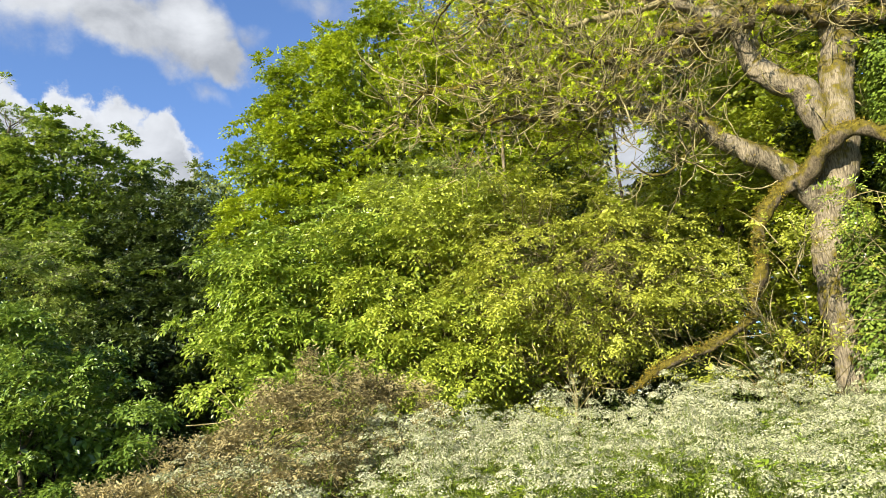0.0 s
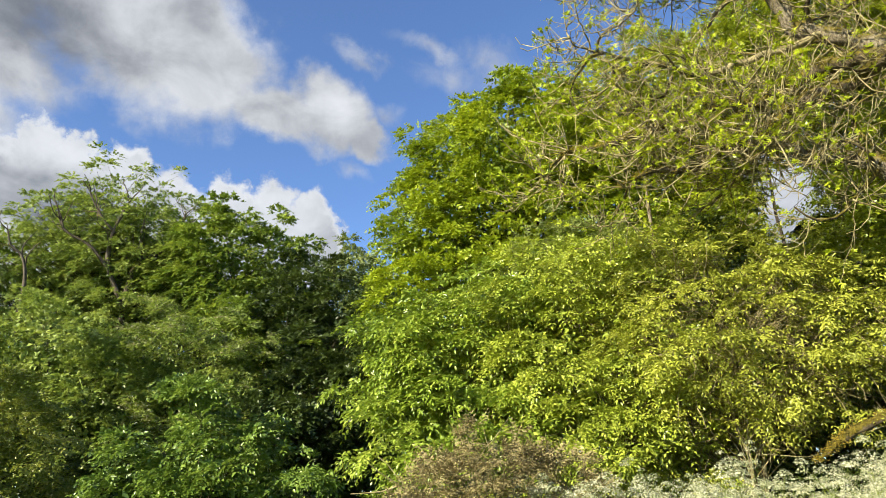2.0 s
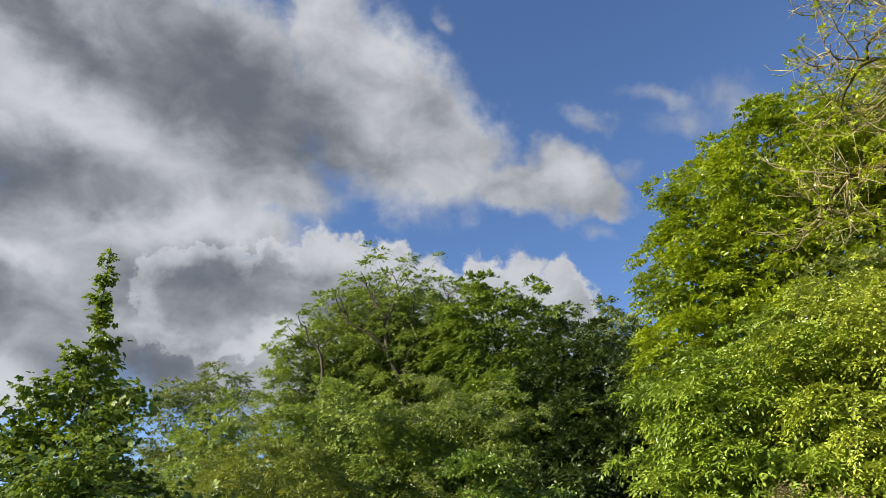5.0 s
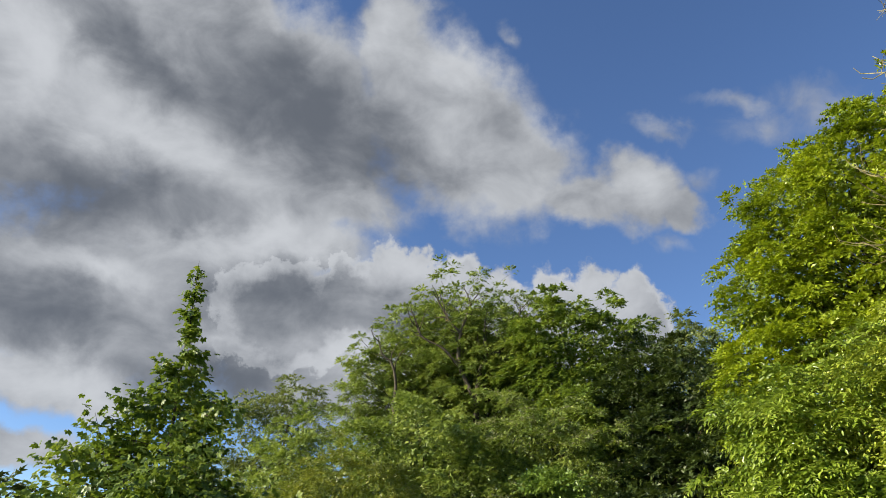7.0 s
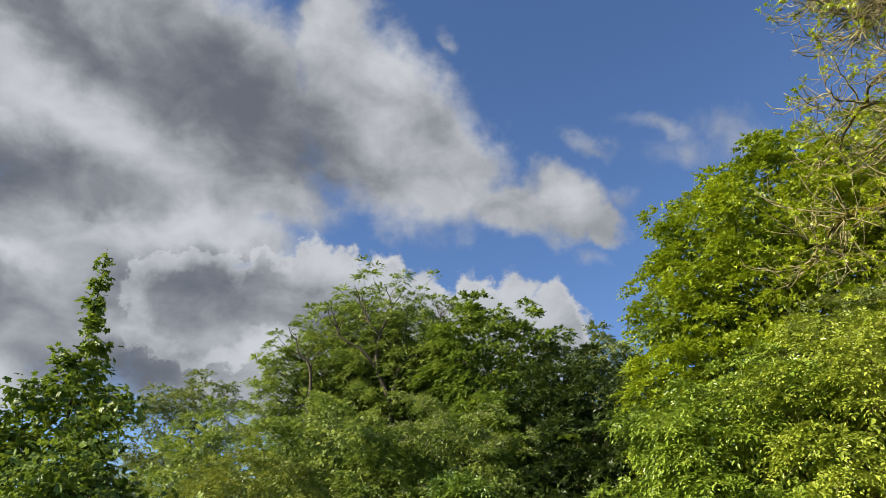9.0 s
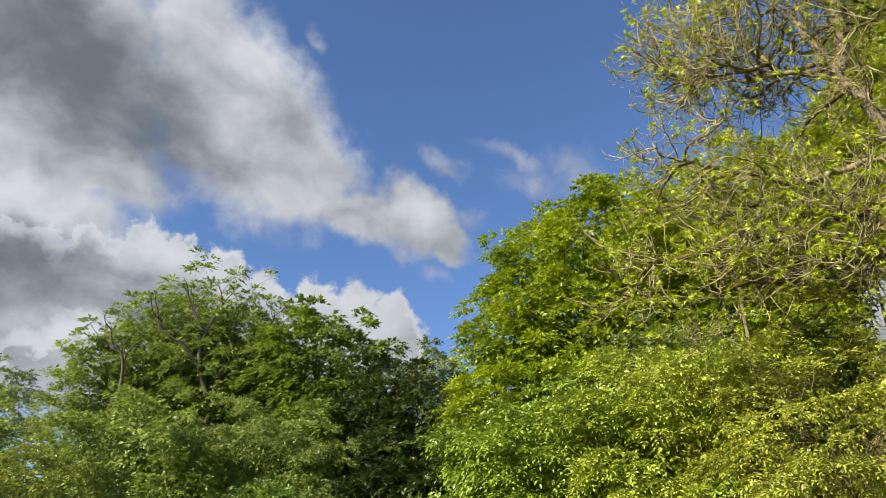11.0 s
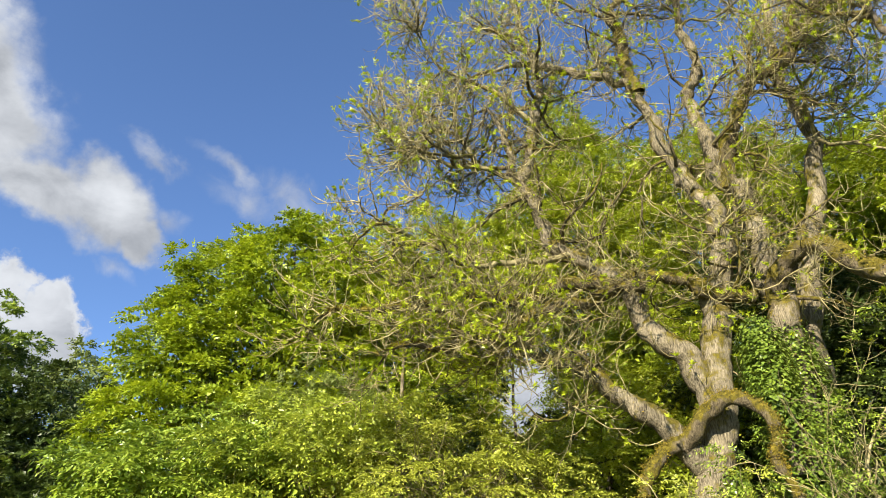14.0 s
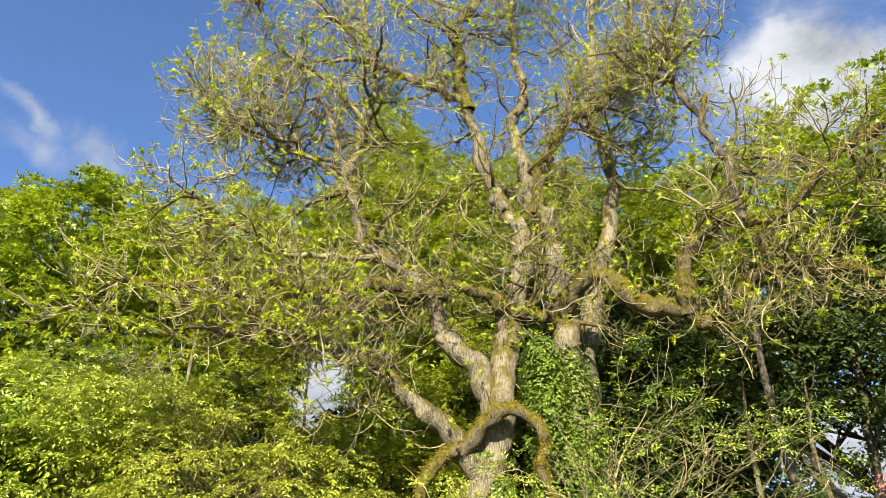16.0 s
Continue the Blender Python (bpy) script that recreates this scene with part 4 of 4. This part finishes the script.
# ---------------------------------------------------------------- the old ash
def old_ash():
    th = thing("ash_tree", "old spreading ash with mossy limbs and young leaf tufts", "tree")
    base = np.array([11.88, 9.14, gz(11.88, 9.14)])
    v, f, path, r = limb_mesh([base - [0, 0, 0.25], (11.82, 9.18, 2.9), (11.80, 9.20, 4.2), (11.95, 9.08, 5.2), (12.08, 8.9, 6.2), (12.12, 8.87, 7.1)], 0.31, 0.38, 72, 24, 0.10, 0.3, 0.25)
    mesh_np("trunk", v, f, BARK_ASH, th, "ridged grey-brown trunk", smooth=True)
    limbs = []

    shoots, reach = [], []

    def limb(points, r0, r1, mat, label="", shoot=17, long=3.0):
        stout = 1.0 if mat is BARK_TWIG else 1.28
        v, f, path, r = limb_mesh(points, r0 * stout, r1 * stout, count=72, sides=16, rough=0.26 if mat is BARK_MOSS else 0.17, stray=1.6)
        mesh_np("limb", v, f, mat, th, label, smooth=True)
        limbs.append(smooth_path(path, 26)), shoots.append(shoot), reach.append(long)
        if mat is not BARK_TWIG:
            n = 10000 if mat is BARK_MOSS else 2600
            k = rng.integers(0, len(v), n)
            o = unit(v[k] - path[k // 16])
            keep = o[:, 2] + 1.3 * np.array([noise.noise(Vector(x * 3.0)) for x in v[k]]) > rng.uniform(-0.3, 0.6, n)
            p, o = v[k][keep] + rng.normal(0, 0.035, (keep.sum(), 3)), o[keep]
            w = o + rng.normal(0, 0.6, p.shape)
            mesh_np("moss", *blades(p - o * 0.012, w, rand_dirs(len(p)), rng.uniform(0.02, 0.06, len(p)), rng.uniform(0.008, 0.024, len(p))), MOSS, th, "shaggy golden-green moss", kind="stuff")

    grey, moss = "bare grey limb", "limb thick with golden-green moss"
    limb([(12.1, 8.9, 6.9), (11.7, 9.2, 7.8), (11.2, 9.5, 8.5), (10.9, 9.6, 9.3), (10.4, 9.8, 9.7), (9.9, 10.2, 10.2), (9.4, 10.5, 10.8), (9, 10.7, 11.7), (8.7, 10.8, 12.2), (8.6, 10.8, 13.1), (8.3, 10.8, 13.7), (7.8, 10.9, 14.5)], 0.23, 0.05, BARK_ASH, grey, 17, 2.8)
    limb([(8.8, 10.8, 12.2), (9, 10.6, 13), (9.1, 10.5, 14.1), (9.2, 10.2, 15.2), (8.8, 10.3, 16.9), (8.4, 10.3, 18.6)], 0.12, 0.04, BARK_ASH, grey, 17, 2.7)
    limb([(12.1, 8.8, 6.8), (12.3, 8.7, 7.9), (12.5, 8.7, 9), (12.7, 8.4, 10), (12.6, 8.4, 11.3), (12.3, 8.7, 12.7), (12.1, 8.9, 14), (11.6, 9.1, 15.4), (10.7, 9.5, 15.7), (9.7, 10.1, 16), (8.8, 10.5, 16.1), (7.7, 11, 15.4)], 0.25, 0.06, BARK_ASH, grey, 16, 2.8)
    limb([(11.6, 9.1, 15.3), (11.4, 9.1, 16.6), (11.2, 9.1, 18.3), (11.6, 8.4, 19.3), (11.9, 7.4, 21)], 0.16, 0.05, BARK_MOSS, moss, 22, 2.4)
    limb([(13.5, 8.1, 5.2), (13.6, 8, 7), (13.7, 7.9, 8.4), (13.7, 7.9, 9.9), (13.5, 8, 11.2), (13.3, 8.2, 12.1), (13, 8.4, 13.7), (12.9, 8.5, 15.3), (13, 8.1, 16.9), (12.8, 8.2, 19.3), (12.7, 7.9, 22.6)], 0.33, 0.05, BARK_ASH, grey, 24, 2.6)
    limb([(13.3, 8.2, 12.2), (13.2, 7.8, 13.5), (13.3, 7.3, 14.3), (13.5, 6.6, 14.9), (13.6, 6, 15.3), (13.7, 5.5, 16.8), (13.9, 4.9, 17.6), (13.9, 4.2, 20.1)], 0.16, 0.05, BARK_MOSS, moss, 26, 2.6)
    limb([(13.7, 7.9, 8.5), (13.5, 7.8, 9.2), (13.35, 7.4, 9.6), (13.4, 6.7, 9.8), (13.4, 6.1, 9.2), (13.4, 5.4, 8.6), (13.3, 4.6, 8.1), (13.3, 4.3, 8), (13.4, 3.8, 8.4), (13.4, 3.3, 8.6), (13.4, 2.6, 8.4), (13.3, 1.8, 8.1), (13.2, 1.1, 7.7), (13, 0.2, 7.4)], 0.21, 0.045, BARK_MOSS, moss, 8, 2.0)
    limb([(13.3, 4.7, 8.1), (13.2, 4.6, 9.1), (13.2, 4.3, 9.7), (13.3, 3.8, 9.9), (13.3, 3.2, 9.7), (13.3, 3, 9.3), (13.2, 2.8, 8.2)], 0.16, 0.05, BARK_MOSS, moss, 8, 1.7)
    limb([(13.3, 3.2, 9.7), (13.3, 3.2, 10.4), (13.3, 3.2, 11.3), (13.4, 3.4, 12.2), (13.4, 3.7, 13.5), (13.4, 4, 15), (13.4, 4.2, 16.4), (13.3, 4.2, 19)], 0.10, 0.04, BARK_DARK, "dark slanting limb", 22, 2.2)
    limb([(13.3, 3.2, 9.7), (13.2, 2.6, 9.6), (13.2, 1.9, 9.8), (13.1, 1, 10.2), (13, 0.2, 10.5), (12.8, -0.7, 10.7)], 0.09, 0.03, BARK_MOSS, moss, 9, 1.7)
    limb([(11.3, 9.2, 5.9), (10.9, 9.4, 5.5), (10.5, 9.5, 5), (10.3, 9.5, 4.5), (10, 9.5, 3.8), (9.7, 9.5, 3.2), (9.2, 9.8, 2.7), (8.4, 10.2, 2.4), (7.8, 10.4, 2)], 0.13, 0.05, BARK_MOSS, "mossy limb that droops to the ground", 3, 0.9)
    limb([(11.3, 9.25, 5.7), (11.4, 8.8, 6.2), (11.6, 8.4, 6.5), (11.7, 8, 6.5), (11.9, 7.6, 6.1), (11.9, 7.4, 5.6), (11.8, 7.5, 5.2), (11.8, 7.3, 4.6), (11.8, 7.1, 3.8)], 0.13, 0.06, BARK_MOSS, "arching mossy limb", 3, 0.8)
    limb([(11.9, 9.1, 5.2), (11.2, 9.4, 6.1), (10.8, 9.6, 6.4), (10.3, 9.8, 6.9), (9.7, 10.1, 7.3), (9.1, 10.4, 7.6), (8.6, 10.6, 7.7), (8, 10.8, 7.9), (7.4, 11, 7.8), (6.6, 11.2, 7.4)], 0.2, 0.05, BARK_ASH, "pale limb with moss above", 12, 1.9)
    limb([(13.1, 8.1, 9.1), (12.3, 8.6, 9.2), (11.7, 8.9, 9.5), (10.9, 9.4, 9.5), (10, 10, 9), (9, 10.4, 8.6), (8.4, 10.7, 8), (7.7, 11, 8), (7, 11.2, 7.5), (6.3, 11.4, 7.5), (5.6, 11.5, 7.2)], 0.15, 0.035, BARK_MOSS, moss, 15, 1.7)
    limb([(11, 9.3, 9.3), (9.9, 10.1, 9.4), (8.8, 10.6, 9), (7.9, 11, 8.9), (6.8, 11.3, 8.5), (5.5, 11.6, 8.2), (4.6, 11.8, 8.0)], 0.13, 0.03, BARK_MOSS, moss, 14, 1.8)
    limb([(9.9, 10.1, 10.2), (8.6, 10.6, 9.8), (7.4, 11, 9.6), (6.2, 11.3, 10), (5.3, 11.5, 10.3)], 0.08, 0.03, BARK_TWIG, "", 11, 2.1)
    limb([(8.7, 10.8, 12.2), (7.8, 11.1, 12.5), (7, 11.3, 12.4), (6.3, 11.4, 12.6), (5.7, 11.6, 12.6)], 0.08, 0.025, BARK_TWIG, "", 11, 2.1)
    limb([(9.1, 10.5, 14.1), (8.2, 10.8, 14.8), (7.2, 11.1, 15.2), (6.4, 11.3, 15.8), (5.9, 11.3, 16.6)], 0.07, 0.02, BARK_TWIG, "", 11, 1.8)
    limb([(7.8, 11.1, 12.5), (7.0, 11.2, 13.4), (6.3, 11.4, 14.0)], 0.06, 0.02, BARK_TWIG, "", 10, 1.9)
    main = np.stack(limbs)
    b1, r1 = grow(main, shoots, np.array(reach), 0.042, 0.014, spread=0.95, start=0.22, sag=0.10, lift=0.16, k=10, wander=0.26, curl=0.15, follow=0.6)
    tip = b1[:, -1]
    inside = (np.abs(tip[:, 0] - 11.2) < 1.5) & (np.abs(tip[:, 1] - 8.5) < 1.5) & (tip[:, 2] < 8.0)
    b1, r1 = b1[~inside], r1[~inside]
    b2, r2 = grow(b1, 9, 1.35, 0.016, 0.008, spread=1.0, start=0.15, sag=0.22, lift=0.38, wander=0.2, k=8, curl=0.30, follow=0.4)
    b3, r3 = grow(b2, 5, 0.7, 0.008, 0.005, spread=1.0, start=0.15, sag=0.30, lift=0.55, k=4, wander=0.2, curl=0.38, follow=0.4)
    mesh_np("branchwork", *tubes(b1, r1, 6), BARK_MOSS, th, "crooked mossy branches", kind="stuff", smooth=True)
    mesh_np("twigwork", *tubes(b2, r2, 3), BARK_TWIG, th, "pale curved twigs", kind="stuff", smooth=True)
    mesh_np("twigwork", *tubes(b3, r3, 3), BARK_TWIG, th, "pale curved twigs", kind="stuff", smooth=True)
    # wiry shoots straight out of the old wood
    core = np.stack(limbs[:10] + limbs[12:15])
    e1, q1 = grow(core, 34, 1.25, 0.013, 0.006, spread=1.0, out_bias=0.1, start=0.05, sag=0.25, lift=0.45, k=9, wander=0.16, curl=0.42, follow=0.2)
    e2, q2 = grow(e1, 2, 0.6, 0.007, 0.004, spread=0.9, start=0.3, sag=0.2, lift=0.5, k=5, wander=0.18, curl=0.35, follow=0.5)
    mesh_np("twigwork", *tubes(e1, q1, 4), BARK_TWIG, th, "pale curved twigs", kind="stuff", smooth=True)
    mesh_np("twigwork", *tubes(e2, q2, 3), BARK_TWIG, th, "pale curved twigs", kind="stuff", smooth=True)
    tips = b3[rng.random(len(b3)) < np.where((b3[:, 0, 0] < 9.0) & (b3[:, 0, 2] < 10.0), 0.6, 0.28)][:, -1]
    tips = np.concatenate([tips, e2[rng.random(len(e2)) < 0.7][:, -1]])
    m = 5
    P = np.repeat(tips, m, 0)
    D = rand_dirs(len(P)) + UP * 0.5
    v, f = sprays(P, D, UP + rng.normal(0, 0.5, P.shape), rng.uniform(0.05, 0.13, len(P)), 2, 0.072, 0.034, 0.3, 50, simple=True)
    mesh_np("young_foliage", v, f, LEAF_TUFT, th, "small tufts of young yellow-green leaves", kind="stuff")
    # ivy round the foot of the trunk and up the rear stem
    ivy = []
    for (cx, cy, cz), (sx, sy, sz), n in (((12.02, 8.75, 2.4), (0.5, 0.45, 1.0), 3800), ((12.0, 8.75, 4.0), (0.42, 0.42, 1.2), 4200), ((12.75, 8.0, 7.3), (0.5, 0.5, 1.1), 3600), ((13.0, 8.0, 5.4), (0.6, 0.6, 1.5), 4200), ((13.55, 7.8, 6.6), (0.5, 0.5, 1.8), 4200), ((14.6, 8.2, 6.4), (0.5, 0.5, 2.4), 4200)):
        d = rand_dirs(n)
        p = np.array([cx, cy, cz]) + d * [sx, sy, sz] * (rng.uniform(0.7, 1.15, (n, 1)))
        ivy.append(blades(p, d * [1, 1, 0.3] - UP * 0.9 + rng.normal(0, 0.3, (n, 3)), d + UP * 0.4, rng.uniform(0.06, 0.10, n), rng.uniform(0.05, 0.085, n), 0.1, 0.35))
    mesh_np("ivy", *join(ivy), LEAF_IVY, th, "glossy ivy clinging to the trunk", kind="stuff")


old_ash()


def rear_ash():
    th = thing("ash_tree", "upright grey ash stem behind the old tree", "tree")
    b = np.array([14.3, 8.9, gz(14.3, 8.9)])
    v, f, path, r = limb_mesh([b - [0, 0, 0.2], (14.7, 8.5, 5.0), (15, 8.1, 8.5), (15.2, 7.6, 11.1), (15.4, 7.2, 12.5), (15.5, 7, 13.8), (15.5, 7, 15), (15.4, 7.2, 16.7), (15.4, 7.1, 18.4), (15.6, 6.8, 20.4), (15.8, 6.4, 24.1)], 0.36, 0.06, 40, 12, 0.08, 0.3)
    mesh_np("trunk", v, f, BARK_ASH, th, smooth=True)
    main = smooth_path(path[10:], 26)[None]
    b1, r1 = grow(main, 34, 2.4, 0.04, 0.018, spread=0.9, start=0.2, sag=0.1, lift=0.25, k=8, hub=(15.3, 7.5))
    b2, r2 = grow(b1, 6, 1.2, 0.02, 0.010, hub=(15.3, 7.5))
    b3, r3 = grow(b2, 4, 0.6, 0.010, 0.006, hub=(15.3, 7.5), lift=0.6)
    mesh_np("branchwork", *tubes(b1, r1, 6), BARK_TWIG, th, kind="stuff", smooth=True)
    mesh_np("twigwork", *tubes(b2, r2, 4), BARK_TWIG, th, kind="stuff", smooth=True)
    mesh_np("twigwork", *tubes(b3, r3, 3), BARK_TWIG, th, kind="stuff", smooth=True)
    tips = b3[rng.random(len(b3)) < 0.5][:, -1]
    P = np.repeat(tips, 4, 0)
    mesh_np("young_foliage", *sprays(P, rand_dirs(len(P)) + UP * 0.5, UP + rng.normal(0, 0.5, P.shape), rng.uniform(0.07, 0.16, len(P)), 2, 0.095, 0.042, 0.3, 50), LEAF_TUFT, th, kind="stuff")


rear_ash()


def bare_stem(points, r, mat, label):
    th = thing("tree_stem", label, "tree", group="slender stems in the wood")
    v, f, path, rad = limb_mesh(points, r, r * 0.4, 30, 9, 0.08, 0.3)
    mesh_np("trunk", v, f, mat, th, smooth=True)
    b, q = grow(smooth_path(path[8:], 20)[None], 6, 0.8, 0.014, 0.005, start=0.1, hub=points[0][:2])
    mesh_np("twigwork", *tubes(b, q, 3), BARK_TWIG, th, "thin side twigs", kind="stuff", smooth=True)


for x, y, lean, top, r, mat, label in ((11.0, 14.3, 0.1, 11.0, 0.07, BARK_DARK, "slender dark stem before a gap of sky"), (8.3, 15.2, -0.2, 10.2, 0.09, BARK_ASH, "grey stem standing in the thicket"),
                                       (17.4, 4.7, 0.5, 11.5, 0.15, BARK_DARK, "dark upright stem at the wood's edge"), (16.6, 5.1, 0.1, 8.0, 0.08, BARK_ASH, "thin grey stem at the wood's edge"),
                                       (16.9, 3.8, -0.2, 7.5, 0.08, BARK_ASH, "thin grey stem at the wood's edge")):
    z0 = gz(x, y)
    bare_stem([(x, y, z0 - 0.15), (x + lean * 0.4, y, z0 + 0.4 * (top - z0)), (x + lean * 0.6, y + 0.1, z0 + 0.7 * (top - z0)), (x + lean, y - 0.1, top)], r, mat, label)


# ---------------------------------------------------------------- meadow
def scatter(n, az0, az1, d0, d1, power=1.0):
    az = np.radians(rng.uniform(az0, az1, n))
    d = d0 + (d1 - d0) * rng.random(n) ** power
    x, y = -np.sin(az) * d, np.cos(az) * d
    return np.stack([x, y, ground_z(x, y)], -1), d


def umbel_petals(heads, size, m, r0, r1):
    """Tight domed heads of tiny florets."""
    H, S = np.repeat(heads, m, 0), np.repeat(size, m)
    a, q = rng.uniform(0, 2 * math.pi, len(H)), np.sqrt(rng.random(len(H)))
    off = np.stack([np.cos(a) * q, np.sin(a) * q, 0.8 * (1 - q * q) * rng.uniform(0.7, 1, len(H))], -1) * S[:, None]
    up = off * [1, 1, 0.9] / S[:, None] + UP * 0.5 + rng.normal(0, 0.28, off.shape)
    r = rng.uniform(r0, r1, len(H))
    return blades(H + off, np.cross(up, rand_dirs(len(H))), up, r, r * 0.9, 0.25, 0.5, simple=True)


def parsley_frame(p):
    """One plant: its stalks as start and end points, and its flower heads."""
    h = rng.uniform(0.42, 0.92) * (1.2 if rng.random() < 0.12 else 1.0) * (1.0 + 0.8 * noise.noise(Vector((p[0] * 0.9, p[1] * 0.9, 5.0))))
    top = p + rng.normal(0, 0.08, 3) * [1, 1, 0] + UP * h
    a, e, heads, size = [p], [top], [top], [rng.uniform(0.08, 0.13)]
    for _ in range(rng.integers(1, 3)):
        k = rng.uniform(0.45, 0.85)
        s, w = p + (top - p) * k, rng.uniform(0, 2 * math.pi)
        g = s + np.array([math.cos(w), math.sin(w), 0]) * rng.uniform(0.08, 0.26) + UP * rng.uniform(0.05, 0.9 - 0.75 * k) * h
        a.append(s), e.append(g), heads.append(g), size.append(rng.uniform(0.055, 0.10))
    return np.array(a), np.array(e), np.array(heads), np.array(size)


def herb_leaves(P, count, pairs):
    P = np.repeat(P, count, 0)
    P = P + UP * rng.uniform(0.05, 0.6, (len(P), 1))
    D = rand_dirs(len(P)) * [1, 1, 0.3] + UP * 0.3
    return sprays(P, D, UP + rng.normal(0, 0.3, P.shape), rng.uniform(0.14, 0.28, len(P)), pairs, 0.26 / pairs, 0.085 / pairs, 0.35, 60)


def cow_parsley():
    """Airy white umbels on branched green stems: the nearest plants one by one, the rest as one drift."""
    spots, dist = scatter(2700, -80, -2, 3.3, 12.2, 0.62)
    keep = np.array([noise.noise(Vector((p[0] * 0.5, p[1] * 0.5, 3))) for p in spots]) + 0.24 + 0.04 * (dist - 7) + 0.03 * spots[:, 0] > rng.uniform(-0.1, 0.5, len(spots))
    spots, dist = spots[keep], dist[keep]
    close = np.argsort(dist)[:150]
    sample = []
    for _ in range(8):
        th = thing("cow_parsley", "tall cow parsley with lacy white umbels in grass", "wildflower", group="cow parsley plants at the near edge of the meadow")
        a, e, heads, size = parsley_frame(np.zeros(3))
        for s, g in zip(a, e):
            t = np.linspace(0, 1, 4)[:, None]
            mesh_np("stem", *tubes((s + (g - s) * t)[None], np.linspace(0.0032, 0.0015, 4)[None], 3), GRASS, th)
        for h, r in zip(heads, size):
            mesh_np("umbel", *umbel_petals(h[None], np.array([r]), 80, 0.010, 0.018), UMBEL, th, "lacy white flower head", kind="stuff")
        for _ in range(3):
            mesh_np("leaf", *herb_leaves(np.zeros((1, 3)), 1, 5), LEAF_HERB, th, "ferny green leaf", kind="stuff")
        sample.append(th)
    for n, k in enumerate(close):
        m = pose(*spots[k], 0, 0, float(rng.uniform(0, 360)))
        if n < len(sample):
            sample[n].matrix_basis = m
        else:
            copy_thing(sample[n % len(sample)], m)
    rest = np.setdiff1d(np.arange(len(spots)), close)
    parts = [parsley_frame(spots[k]) for k in rest]
    near = np.concatenate([np.full(len(p[2]), dist[k] < 7.5) for k, p in zip(rest, parts)])
    a, e, heads, size = (np.concatenate([p[i] for p in parts]) for i in range(4))
    th = thing("cow_parsley_drift", "drift of white flowering cow parsley covering the meadow", "wildflowers")
    th["kind"] = "stuff"
    mesh_np("umbel", *join([umbel_petals(heads[near], size[near], 100, 0.012, 0.020), umbel_petals(heads[~near], size[~near], 84, 0.014, 0.023)]), UMBEL, th, "lacy white flower heads", kind="stuff")
    mesh_np("stem", *tubes(np.stack([a, e], 1), np.tile([0.003, 0.0015], (len(a), 1)), 3), GRASS, th, kind="stuff")
    mesh_np("leaf", *herb_leaves(spots[rest], 4, 4), LEAF_HERB, th, "ferny green leaves", kind="stuff")


cow_parsley()


def meadow_grass():
    P, d = scatter(30000, -84, 14, 3.0, 14.0, 0.8)
    Q, q = scatter(11000, -180, 180, 0.9, 9.0, 0.8)
    P = np.concatenate([P, Q])
    n = len(P)
    h = rng.uniform(0.18, 0.42, n)
    h[:-len(Q)] *= np.clip(d / 10, 0.35, 0.9)
    h[-len(Q):] *= 0.35
    D = UP + rng.normal(0, 0.28, (n, 3))
    side = rand_dirs(n)
    v, f = blades(P, D, side, h, rng.uniform(0.002, 0.0042, n), 0.2, 0.4)
    ob = mesh_np("grass", v, f, GRASS)
    tagged(ob, "tall green meadow grass", "grass", kind="stuff")


meadow_grass()
